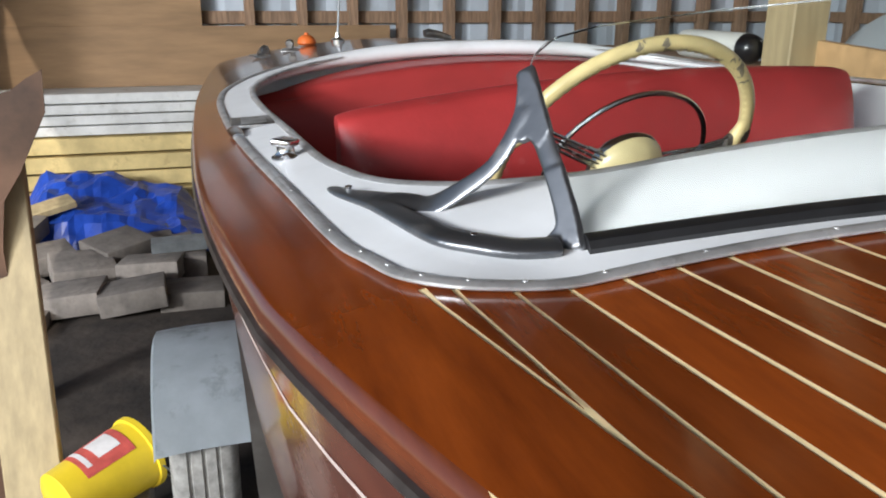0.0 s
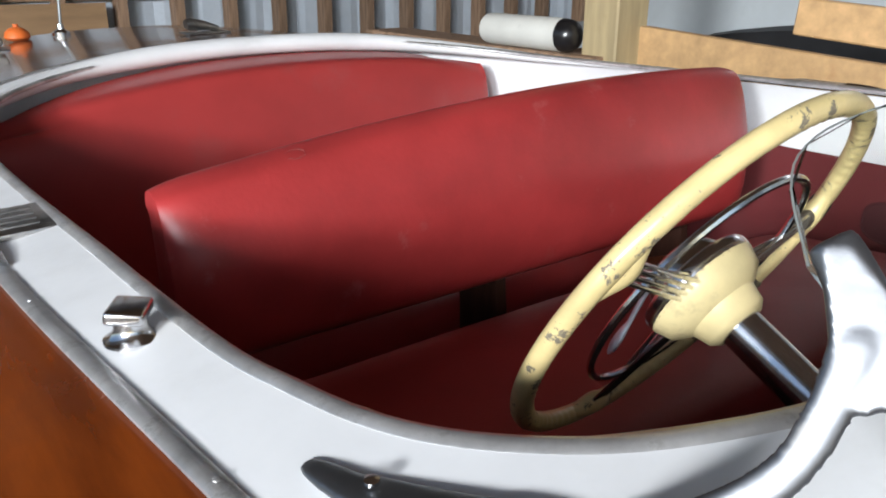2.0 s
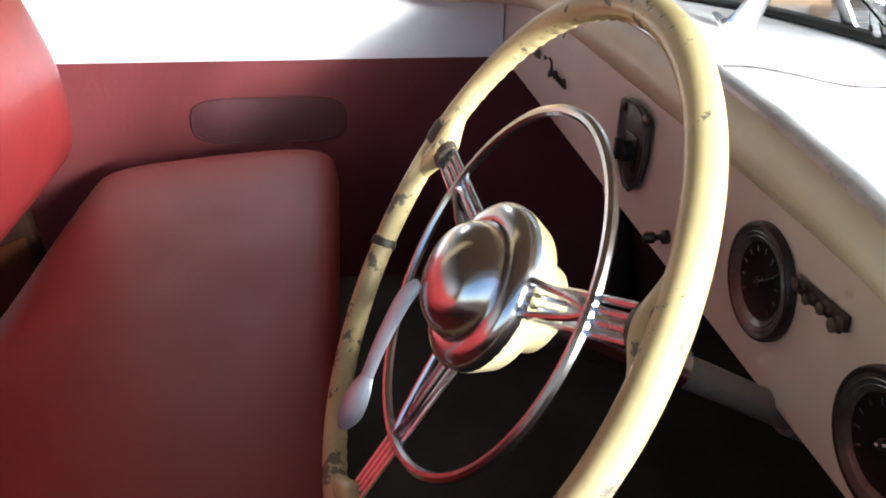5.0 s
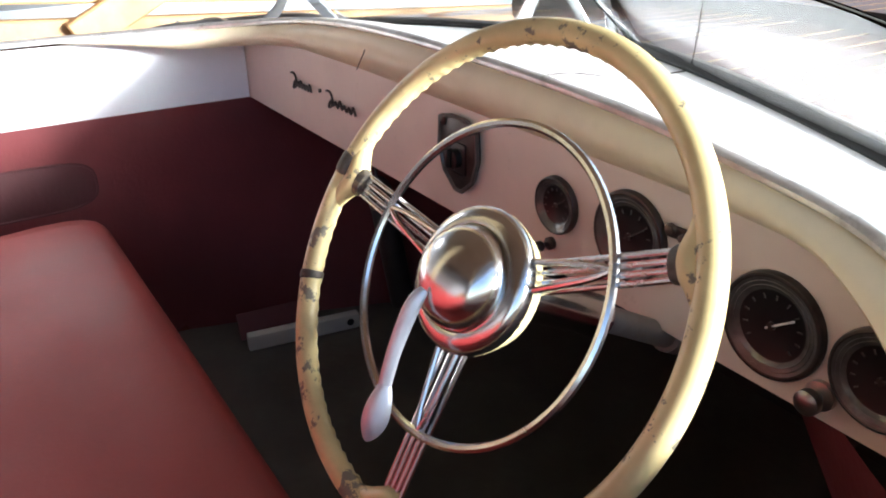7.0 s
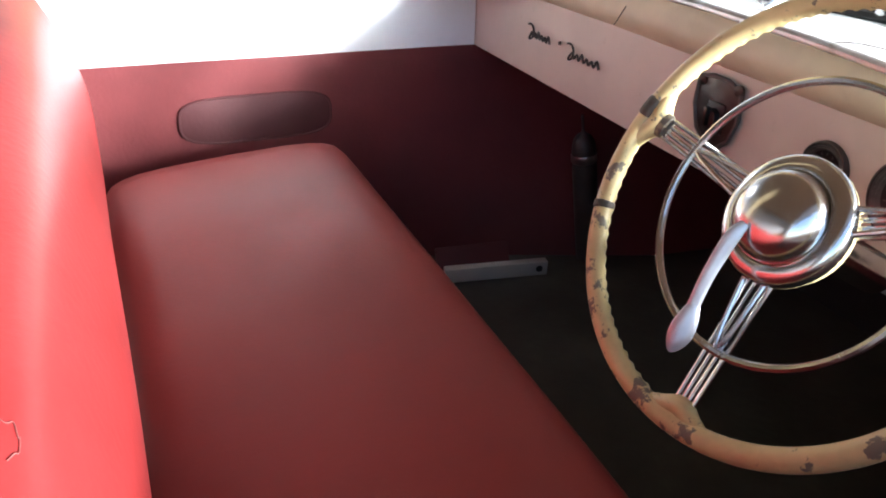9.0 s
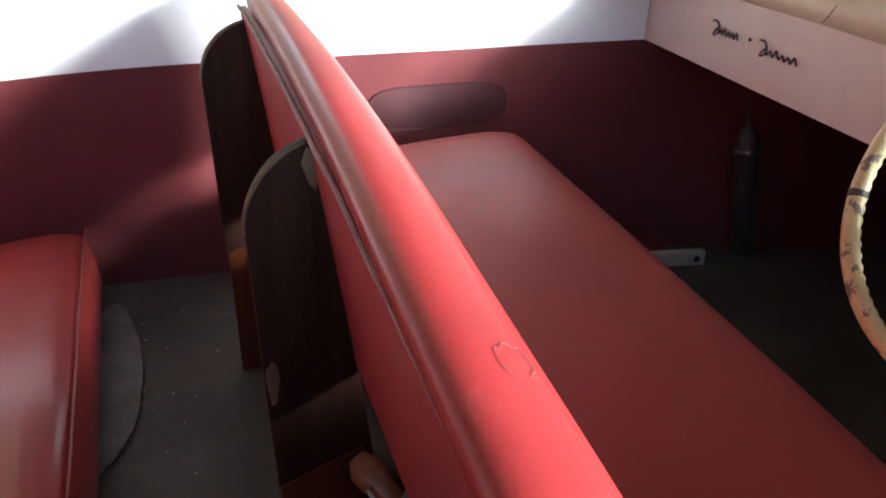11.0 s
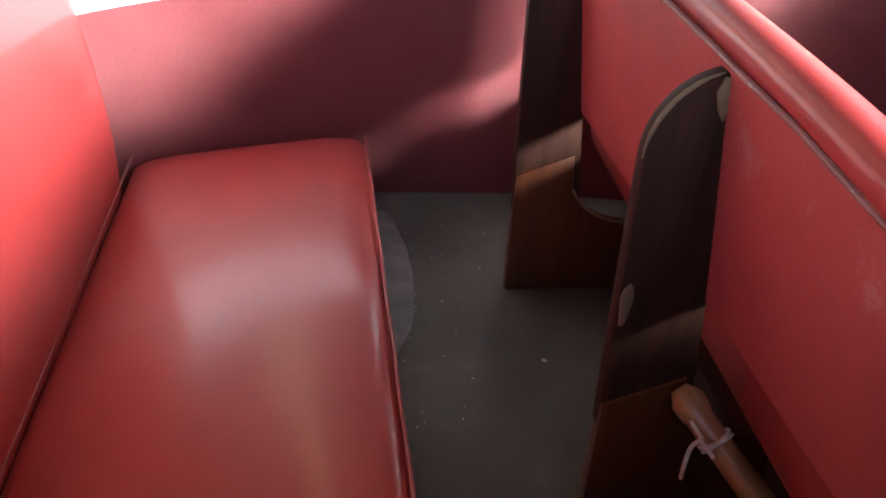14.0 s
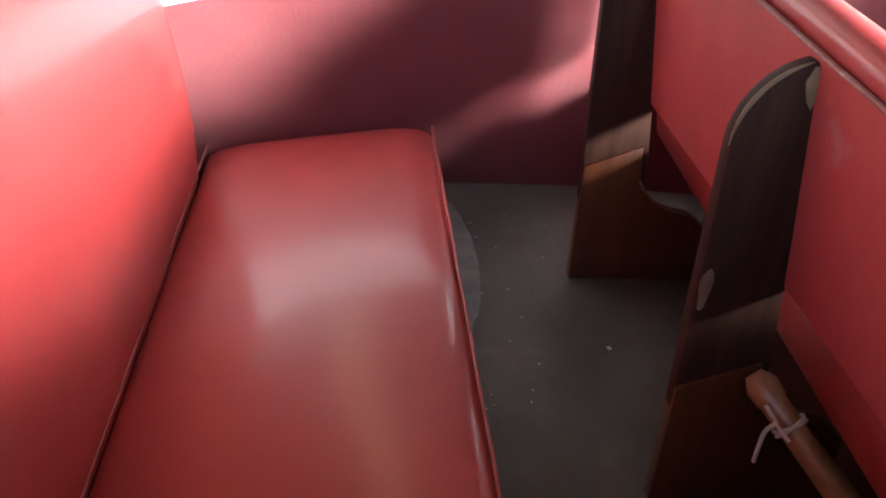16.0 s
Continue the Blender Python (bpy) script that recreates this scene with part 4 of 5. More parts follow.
col = part("column", tube([WC - WN * 0.045, WC - WN * 0.1, WC - WN * 0.165, WC - WN * 0.17], [0.0195, 0.0195, 0.0195, 0.015], 20), CHROME, wheel, "bright metal steering column")
part("column_jacket", tube([WC - WN * k for k in (0.165, 0.167, 0.17, 0.285, 0.288, 0.306, 0.312)], [0.0115, 0.0122, 0.0125, 0.0125, 0.0165, 0.0165, 0.013], 20), JACKET, col, "dull cream-grey column jacket")
part("column_shaft", tube([WC - WN * 0.31, WC - WN * 0.72], 0.011, 14), EXT_GREY, col)

# ---- seats ----


def cushion(name, rows_fn, mat, parent, nu=40, nv=24, label=""):
    rows = [[rows_fn(i / nu, j / nv) for j in range(nv)] for i in range(nu + 1)]
    bm = grid(rows, close_v=True)
    bm.verts.ensure_lookup_table()
    bm.faces.new([bm.verts[j] for j in range(nv)][::-1])
    bm.faces.new([bm.verts[nu * nv + j] for j in range(nv)])
    return part(name, bm, mat, parent, label)


def pillow_section(cy, cz, hy, hz, tilt, x, w, edge=0.05, p=4.0):
    """A superellipse cross section that shrinks towards both ends."""
    def fn(u, v):
        xx = -w + 2 * w * u
        d = (w - abs(xx)) / edge
        k = 1.0 if d >= 1 else math.sqrt(max(0.0, 1 - (1 - d) ** 2)) * 0.5 + 0.5 * (1 if d > 0 else 0.8)
        a = v * 2 * math.pi
        c, s = math.cos(a), math.sin(a)
        yy = hy * k ** 0.4 * math.copysign(abs(c) ** (2 / p), c)
        zz = hz * (0.55 + 0.45 * k) * math.copysign(abs(s) ** (2 / p), s)
        if s > 0:
            zz += 0.006 * math.cos(xx / w * math.pi / 2) + 0.0025 * noise.noise(Vector((xx * 5, yy * 7, cz * 9)))
        ct, st = math.cos(tilt), math.sin(tilt)
        return (x + xx, cy + yy * ct - zz * st, cz + yy * st + zz * ct)
    return fn


fseat = thing("front_bench_seat", "red vinyl front bench seat with a worn leaning backrest", "boat seat", "bench seats", at=(0, 0.6, -0.02))
cushion("seat_cushion", pillow_section(0.543, 0.262, 0.217, 0.062, radians(-4.5), 0.0, 0.655), SEAT_DULL_SHADED, fseat, label="smooth red vinyl seat cushion")
part("seat_base", box(1.2, 0.22, 0.24, 0.008, m=Matrix.Translation((0, 0.52, 0.1))), DARK_WOOD, fseat)
# backrest: padded front, flat back


def seat_top(x):
    return 0.6475 + 0.0457 * x - 0.0847 * x * x


def back_profile(x):
    """Section of the front backrest in y, z, going up the front, over the top and down the rear."""
    k = x / 0.62
    zt = seat_top(x)
    d = 0.012 * k
    f = -0.012 * (1 - k)
    pts = [(y + d + f * min(1.0, max(0.0, (z - 0.41) / 0.2)) * min(1.0, max(0.0, (0.852 - y) / 0.05)), z) for y, z in ((0.788, 0.345), (0.77, 0.35), (0.751, 0.37), (0.741, 0.412), (0.743, 0.43 + 0.22 * (zt - 0.43)), (0.752, 0.43 + 0.44 * (zt - 0.43)), (0.768, 0.43 + 0.66 * (zt - 0.43)), (0.785, 0.43 + 0.83 * (zt - 0.43)), (0.80, 0.43 + 0.93 * (zt - 0.43)), (0.815, zt - 0.004), (0.83, zt),
                                    (0.841, zt - 0.006), (0.845, zt - 0.022), (0.833, 0.55), (0.825, 0.5), (0.817, 0.45), (0.811, 0.40), (0.803, 0.355))]
    return [(p.x, p.y) for p in spline([(y, z, 0) for y, z in pts], 3, closed=True)]


rows = []
for i in range(61):
    x = -0.03 - 0.604 * math.cos(math.pi * i / 60)
    e = min(1.0, (0.61 - abs(x + 0.03)) / 0.06)
    k = math.sqrt(max(0.0, 1 - (1 - e) ** 2))
    cy, cz = 0.805, 0.44
    sy, sz = 0.5 + 0.5 * k, 0.94 + 0.06 * k
    rows.append([(x, cy + (y - cy) * sy + 0.002 * noise.noise(Vector((x * 4, y * 9, z * 6))), cz + (z - cz) * sz) for y, z in back_profile(x)])
bm = grid(rows, close_v=True)
bm.verts.ensure_lookup_table()
nv = len(back_profile(0))
bm.faces.new([bm.verts[j] for j in range(nv)][::-1])
bm.faces.new([bm.verts[60 * nv + j] for j in range(nv)])
part("backrest", bm, SEAT_WORN, fseat, "red vinyl backrest, faded and scuffed along the top")
xsb = [-0.62 + 1.13 * i / 24 for i in range(25)]
crack = []
for i in range(15):
    a = radians(-150 + 290 * i / 14)
    x = -0.445 + 0.014 * math.cos(a) + 0.003 * math.sin(i * 2.7)
    pr = back_profile(x)
    j = 26.2 + 1.5 * math.sin(a)
    p, q = pr[int(j)], pr[int(j) + 1]
    f = j - int(j)
    crack.append((x, p[0] + (q[0] - p[0]) * f, p[1] + (q[1] - p[1]) * f + 0.0006))
part("crack", tube(spline(crack, 3), 0.00028, 5), PIPING, fseat, "pale curved crack in the vinyl")


def back_y(x, z):
    """The panel on the back of the seat leans forward towards its foot."""
    return 0.827 + 0.035 * x + 0.13 * (z - 0.5)


rows = []
for x in xsb:
    zt = seat_top(x) - 0.036
    r = [(x, back_y(x, z) + 0.006 + 0.002 * noise.noise(Vector((x * 6, z * 6, 2))), z) for z in [0.34 + (zt - 0.34) * j / 8 for j in range(9)]]
    rows.append([(x, back_y(x, 0.338) - 0.002, 0.338)] + r + [(x, back_y(x, zt) - 0.004, zt + 0.002)])
part("back_panel", grid(rows), RED_BACK, fseat, "scuffed red panel on the back of the seat")
part("piping", tube([(x, back_y(x, seat_top(x) - 0.034) + 0.0065 + 0.0006 * math.sin(x * 41), seat_top(x) - 0.034 + 0.0008 * math.sin(x * 23)) for x in xsb], 0.0032, 8), PIPING, fseat, "frayed pale piping")
for x, aft in ((-0.06, 0.912), (0.465, 0.934)):
    # upright board with a rounded top, behind the backrest
    lo, hi = back_y(x, 0.3) - 0.012, back_y(x, 0.55) - 0.004
    w = aft - hi
    arc = [(hi + w * math.sin(a), 0.512 + 0.092 * math.cos(a)) for a in [radians(6 + 84 * k / 10) for k in range(11)]]
    ol = [(lo, 0.15), (hi, 0.55), (hi, 0.60)] + arc + [(aft - 0.004, 0.3), (aft - 0.008, 0.15)]
    bd = part("support_board", slab(ol, 0.024, 0.003, m=frame_of((x, 0, 0), (0, 1, 0), (0, 0, 1))), DARK_WOOD, fseat, "dark stained board with a rounded, worn top")
    part("worn_edge", tube([(x - 0.0105, y + 0.001, z + 0.001) for y, z in arc[1:]], [0.001, 0.0018, 0.0026, 0.003, 0.0028, 0.0032, 0.0028, 0.0024, 0.0016, 0.001], 6), RAW_EDGE, bd)
    f0 = aft - 0.93
    hollow = [(0.819, 0.195), (0.808, 0.175), (0.792, 0.156), (0.77, 0.141), (0.745, 0.131), (0.715, 0.125)]
    drop = 0.0 if x > 0 else 0.035
    fo = [(0.922 + f0, -0.018), (0.922 + f0, 0.222 - drop), (0.824 + f0, 0.262 - drop)] + [(y + f0, z) for y, z in hollow] + [(0.685 + f0, 0.10), (0.675 + f0, -0.018)]
    ft = part("foot_panel", slab(fo, 0.026, 0.003, m=frame_of((x - 0.004, 0, 0), (0, 1, 0), (0, 0, 1))), FOOT_WOOD, fseat, "varnished mahogany foot panel with a hollowed edge")
    part("worn_edge", tube([(x - 0.0165, y + f0, z + 0.001) for y, z in hollow], 0.0022, 6), RAW_EDGE, ft)
part("bare_patch", slab([(0.011 * math.cos(a) * (0.6 + 0.15 * math.sin(3 * a)), 0.03 * math.sin(a) * (1 + 0.12 * math.cos(2 * a + 1))) for a in [k * math.pi / 9 for k in range(18)]], 0.004, 0.001, m=frame_of((-0.0735, 0.900, 0.335), (0, 1, 0), (0, 0, 1))), RAW_EDGE, fseat, "chipped bare wood patch")
chip = [(-0.012, 0.03), (0.004, 0.034), (0.012, 0.012), (0.003, -0.018), (-0.006, -0.03), (-0.013, -0.004)]
part("bare_patch", slab([(x * 0.7, y * 0.7) for x, y in chip], 0.003, 0.0005, m=frame_of((-0.0728, 0.846, 0.575), (0, 1, 0), (0, 0, 1))), RAW_EDGE, fseat, "rubbed bare wood patch")

rseat = thing("rear_bench_seat", "red vinyl rear bench seat with a low smooth cushion", "boat seat", "bench seats", at=(0, 1.4, -0.02))
cushion("seat_cushion", pillow_section(1.399, 0.062, 0.242, 0.080, radians(-8), 0.0, 0.765, 0.04, 5.0), RED_VINYL, rseat, label="smooth red vinyl seat cushion, shiny in the middle")
part("piping", tube([(-0.75 + 1.5 * i / 20, 1.169 + 0.0008 * math.sin(i * 2.1), 0.156 + 0.001 * math.sin(i * 1.3)) for i in range(21)], 0.0026, 8), PIPING_RED, rseat, "red welt along the front of the cushion")
part("piping", tube([(-0.74 + 1.48 * i / 20, 1.638, 0.112) for i in range(21)], 0.0028, 8), PIPING, rseat, "thin seam piping")
rows = []
for i in range(43):
    f = 0.5 - 0.5 * math.cos(math.pi * i / 42)
    x = -0.75 + 1.41 * f
    e = min(1.0, min(x + 0.75, 0.66 - x) / 0.04)
    k = math.sqrt(max(0.0, 1 - (1 - e) ** 2))
    zt = 0.602 - 0.075 * (abs(x - 0.1) / 0.75) ** 2.2
    bow = -0.06 * (abs(x) / 0.75) ** 2
    lip = 1.885 - 0.19 * min(1.0, abs(x) / 0.66) ** 3.2 - 0.055 * (x - 0.45) - bow
    lip = max(1.80, lip) if x < 0.5 else 1.80
    shelf = zt + 0.006 if x < 0.5 else zt - 0.004
    pr = [(1.66, 0.07), (1.636, 0.12), (1.643, 0.25), (1.665, 0.38), (1.70, 0.5), (1.73, zt - 0.02), (1.765, zt), (lip - 0.02, shelf), (lip, shelf - 0.02), (lip - 0.01, 0.4), (1.78, 0.1)]
    rows.append([(x - 0.035 * max(0.0, f - 0.8) / 0.2 * (z / 0.55), 1.72 + (y - 1.72) * (0.55 + 0.45 * k) + bow * max(0, (z - 0.14) / 0.44) + 0.003 * noise.noise(Vector((x * 4, z * 6, 5))), z) for y, z in [(p.x, p.y) for p in spline([(y, z, 0) for y, z in pr], 3, closed=True)]])
bm = grid(rows, close_v=True)
bm.verts.ensure_lookup_table()
nv = len(rows[0])
bm.faces.new([bm.verts[j] for j in range(nv)][::-1])
bm.faces.new([bm.verts[42 * nv + j] for j in range(nv)])
part("backrest", bm, RED_VINYL, rseat, "plump red vinyl backrest")

for ob in rseat.children:
    for v in ob.data.vertices:
        v.co.y += 0.055 * (v.co.x - 0.45)

# ---- loose things in the cockpit ----
oar = thing("oar", "varnished wooden oar handle tied with white cord, lying on the floor", "oar", at=(-0.2, 0.9, 0.2))
part("shaft", tube([(-0.10, 0.80, 0.198), (-0.135, 0.775, 0.172), (-0.20, 0.72, 0.115), (-0.33, 0.61, 0.0)], [0.017, 0.0165, 0.018, 0.019], 14), OAR_WOOD, oar)
part("grip_end", tube([(-0.078, 0.815, 0.214), (-0.09, 0.807, 0.206), (-0.105, 0.797, 0.195)], [0.011, 0.021, 0.019], 14), OAR_WOOD, oar)
KNOT = Matrix.Translation((-0.128, 0.78, 0.177)) @ Vector((-0.6, -0.45, -0.5)).to_track_quat("Z", "Y").to_matrix().to_4x4()
part("cord", tube(spline([KNOT @ Vector((0.0195 * math.cos(k * 0.52), 0.0195 * math.sin(k * 0.52), 0.004 * math.cos(k * 0.3))) for k in range(25)], 3), 0.0026, 6), ROPE, oar, "white cord knot")
part("cord_end", tube(spline([(-0.132, 0.80, 0.184), (-0.136, 0.812, 0.176), (-0.138, 0.815, 0.155), (-0.134, 0.812, 0.122)], 4), 0.0028, 6), ROPE, oar)
part("cord_bow", tube(spline([(-0.132, 0.80, 0.186), (-0.145, 0.808, 0.196), (-0.165, 0.80, 0.19), (-0.146, 0.797, 0.182)], 4), 0.0026, 6), ROPE, oar)
part("cord_bow", tube(spline([(-0.13, 0.80, 0.186), (-0.115, 0.81, 0.198), (-0.10, 0.80, 0.19), (-0.12, 0.797, 0.182)], 4), 0.0026, 6), ROPE, oar)

bar = tagged(part("floor_bar", box(0.022, 0.235, 0.034, 0.003, m=Matrix.Translation((0.605, -0.005, -0.003)) @ pose(0, 0, 0, 0, 0, -9)), TANK_WHITE), "white painted bar with a bolt hole on the floor", "bar")
part("bolt_hole", lathe([(0, 0.0008), (0.006, 0.0008), (0.0075, 0.0004), (0.0078, -0.001)], 16, Matrix.Translation((0.5775, -0.099, -0.002)) @ pose(0, 0, 0, 0, -90, -9)), BLACK, bar, "dark bolt hole")
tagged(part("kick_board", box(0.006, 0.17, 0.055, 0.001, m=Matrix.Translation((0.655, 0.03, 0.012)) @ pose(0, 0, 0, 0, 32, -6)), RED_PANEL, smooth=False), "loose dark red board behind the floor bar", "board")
EXT_BASE, EXT_LEAN = Vector((0.618, -0.25, -0.02)), Vector((0.008, 0.037, 0.251)).normalized()
bt = thing("fire_extinguisher", "dark grey cylinder with a chrome band leaning under the dashboard", "extinguisher", at=tuple(EXT_BASE))
bm_m = Matrix.Translation(EXT_BASE) @ EXT_LEAN.to_track_quat("Z", "Y").to_matrix().to_4x4()
part("body", lathe([(0, 0), (0.024, 0), (0.027, 0.008), (0.027, 0.268), (0.0255, 0.284), (0.021, 0.298), (0.013, 0.307), (0.006, 0.312), (0.0035, 0.316), (0.0032, 0.352), (0, 0.354)], 28, bm_m), EXT_GREY, bt)
part("band", lathe([(0.0272, 0.245), (0.0285, 0.247), (0.0285, 0.262), (0.0272, 0.264)], 28, bm_m), OLD_CHROME, bt)
part("band_clip", box(0.012, 0.006, 0.014, 0.001, m=bm_m @ Matrix.Translation((-0.02, 0.024, 0.2545))), OLD_CHROME, bt)

tagged(part("paper_scrap", box(0.008, 0.006, 0.0015, m=Matrix.Translation((0.245, 0.889, -0.0185)) @ pose(0, 0, 0, 0, 0, 30)), LABEL_WHITE, smooth=False), "tiny white scrap lying on the cockpit floor", "scrap")

flecks = bmesh.new()
fr = random.Random(9)
for k in range(46):
    x, y = fr.uniform(0.05, 0.72), fr.choice((fr.uniform(1.02, 1.16), fr.uniform(0.93, 1.14)))
    r = fr.uniform(0.0008, 0.0022)
    z = floor_z(x, y) + 0.0008
    flecks.faces.new([flecks.verts.new((x + r * math.cos(a) * fr.uniform(0.6, 1.2), y + r * math.sin(a), z + 0.0006 * math.sin(a))) for a in (0.2, 1.7, 3.0, 4.6)])
tagged(part("dust_flecks", flecks, LABEL_WHITE, smooth=False), "pale specks of dust scattered on the floor", "dust", "", "stuff")

# ---- deck hardware ----


def deck_cleat(x, y, yaw, s=1.0):
    c = thing("deck_cleat", "chrome mooring cleat on the white deck", "cleat", "deck cleats", at=(x, y, deck_z(x, y) + 0.003))
    m = Matrix.Translation((x, y, deck_z(x, y) + 0.003)) @ pose(0, 0, 0, 0, 0, yaw) @ Matrix.Scale(s, 4)
    part("base", lathe([(0.025, 0), (0.025, 0.003), (0.019, 0.006), (0.015, 0.013), (0.0155, 0.022), (0, 0.024)], 24, m), CHROME, c)
    part("horn", box(0.05, 0.034, 0.013, 0.004, m=m @ Matrix.Translation((0, 0, 0.028)) @ pose(0, 0, 0, 6, 4, 0), seg=3), CHROME, c)
    return c


deck_cleat(-0.772, 0.40, 62, 0.82)
deck_cleat(0.772, 0.44, 118, 0.82)
for s in (-1, 1):
    c = thing("step_plate", "chrome step plate with raised lettering bars", "step plate", "step plates", at=(s * 0.79, 0.77, deck_z(s * 0.79, 0.77)))
    m = Matrix.Translation((s * 0.79, 0.765, deck_z(s * 0.79, 0.765) + 0.0075)) @ pose(0, 0, 0, 0, 3 * s, 2 * s)
    part("plate", box(0.082, 0.105, 0.007, 0.002, m=m), OLD_CHROME, c)
    for k in range(4):
        part("raised_bar", box(0.045, 0.007, 0.0018, 0.0004, m=m @ Matrix.Translation((0, -0.03 + 0.02 * k, 0.0042))), OLD_CHROME, c, smooth=False)
    e = thing("moulding_cap", "bright chrome end cap of the deck moulding", "trim cap", "moulding caps", at=(s * 0.826, 0.70, deck_z(s * 0.826, 0.70)))
    part("cap", tube([(s * 0.824, 0.64, deck_z(s * 0.824, 0.64) + 0.006), (s * 0.826, 0.68, deck_z(s * 0.826, 0.68) + 0.008), (s * 0.828, 0.712, deck_z(s * 0.828, 0.71) + 0.008), (s * 0.828, 0.718, deck_z(s * 0.828, 0.71) + 0.006)], [0.01, 0.0125, 0.013, 0.004], 10, flat=0.7, up=(0, 0, 1)), CHROME, e)


def stern_vent(x, y, yaw):
    c = thing("stern_vent", "small chrome deck vent on the dark aft deck", "deck vent", "stern fittings", at=(x, y, deck_z(x, y)))
    m = Matrix.Translation((x, y, deck_z(x, y) + 0.001)) @ pose(0, 0, 0, 0, 0, yaw)
    part("base", box(0.15, 0.07, 0.006, 0.002, m=m @ Matrix.Translation((0, 0, 0.003))), OLD_CHROME, c)
    part("cowl", tube([(0.05, 0, 0.012), (0.0, 0, 0.025), (-0.05, 0, 0.032), (-0.065, 0, 0.03)], [0.009, 0.014, 0.018, 0.014], 12), OLD_CHROME, c, m=m)
    return c


stern_vent(-0.62, 2.66, 100)
stern_vent(-0.50, 2.70, 80)
stern_vent(0.05, 2.4, 10)
fl = thing("stern_light", "thin chrome stern light pole on the aft deck", "light pole", "stern fittings", at=(-0.27, 2.9, deck_z(-0.27, 2.9)))
m0 = Vector((-0.27, 2.9, deck_z(-0.27, 2.9)))
part("base", lathe([(0.03, 0), (0.03, 0.012), (0.012, 0.022), (0.01, 0.04)], 18, Matrix.Translation(m0)), CHROME, fl)
part("pole", tube([m0 + Vector((0, 0, 0.02)), m0 + Vector((0.06, 0.05, 0.75))], 0.005, 8), RUST_BUNK, fl)

ball = thing("orange_float", "faded orange plastic float on the aft deck", "float", at=(-0.4, 2.95, deck_z(-0.4, 2.95)))
part("body", lathe([(0, 0), (0.03, 0.002), (0.042, 0.012), (0.038, 0.03), (0.022, 0.043), (0.009, 0.047), (0.009, 0.056), (0, 0.057)], 24, Matrix.Translation((-0.4, 2.95, deck_z(-0.4, 2.95)))), ORANGE, ball)

# ---- trailer ----
trailer = thing("boat_trailer", "grey boat trailer with a dented fender and white-walled tyre", "trailer", at=(0, 1.6, GROUND))
for s in (-1, 1):
    rows = []
    for i in range(13):
        a = radians(22 + 136 * i / 12)
        yy, zz = 1.62 - 0.36 * math.cos(a), -0.50 + 0.32 * math.sin(a)
        rows.append([(s * (0.82 + 0.25 * k / 6), yy, zz - 0.012 * (k / 6) ** 3) for k in range(7)] + [(s * 1.078, yy + 0.01 * math.cos(a), zz - 0.03)])
    bm = grid(rows)
    bmesh.ops.solidify(bm, geom=bm.faces[:], thickness=0.004)
    part("fender", bm, GREY_FENDER, trailer, "pale grey fender with stains")
    wm = Matrix.Translation((s * 0.95, 1.62, -0.52)) @ pose(0, 0, 0, 0, 90, 0)
    wh = part("tyre", lathe([(0.17, -0.09), (0.25, -0.095), (0.285, -0.085), (0.297, -0.07), (0.299, -0.047), (0.292, -0.044), (0.292, -0.036), (0.3, -0.033), (0.3, -0.006), (0.292, -0.003), (0.292, 0.004), (0.3, 0.007), (0.3, 0.033), (0.292, 0.036), (0.292, 0.044), (0.299, 0.047), (0.297, 0.07), (0.285, 0.085), (0.25, 0.095), (0.17, 0.09)], 40, wm), TYRE, trailer, 'worn tyre with grey dust')
    part("rim", lathe([(0.175, -0.085), (0.17, -0.05), (0.08, -0.03), (0, -0.03)], 30, wm), BOARD_WHITE, wh)
    part("rim", lathe([(0.175, 0.085), (0.17, 0.05), (0.08, 0.03), (0, 0.03)], 30, wm), BOARD_WHITE, wh)
    part("frame_rail", box(0.08, 4.6, 0.1, 0.006, m=Matrix.Translation((s * 0.6, 0.6, GROUND + 0.38))), RUST_BUNK, trailer)
    part("bunk", box(0.1, 3.0, 0.18, 0.01, m=Matrix.Translation((s * 0.45, 1.2, GROUND + 0.5))), DARK_WOOD, trailer)
part("axle", tube([(-0.95, 1.62, -0.52), (0.95, 1.62, -0.52)], 0.03, 12), RUST_BUNK, trailer)

# ---- things on the ground on the starboard side ----
bucket = thing("bucket", "yellow plastic bucket with a torn red label, lying on a block", "bucket", at=(-1.24, 1.5, -0.6))
bmx = frame_of((-1.235, 1.475, -0.53), Vector((0.78, 0.62, 0.12)).cross(Vector((0, 0, 1))), Vector((0.78, 0.62, 0.12)).cross(Vector((0, 0, 1))).cross(Vector((0.78, 0.62, 0.12))) * -1)
part("shell", lathe([(0.0, -0.14), (0.085, -0.14), (0.092, -0.136), (0.108, 0.11), (0.116, 0.112), (0.117, 0.13), (0.108, 0.132), (0.09, -0.125), (0, -0.125)], 40, bmx), YELLOW, bucket)


def wrap(r0, z0, z1, a0, a1):
    rows = []
    for a in [radians(a0 + (a1 - a0) * k / 12) for k in range(13)]:
        rows.append([bmx @ Vector(((r0 + 0.065 * z) * math.cos(a), (r0 + 0.065 * z) * math.sin(a), z)) for z in [z0 + (z1 - z0) * j / 3 for j in range(4)]])
    return grid(rows)


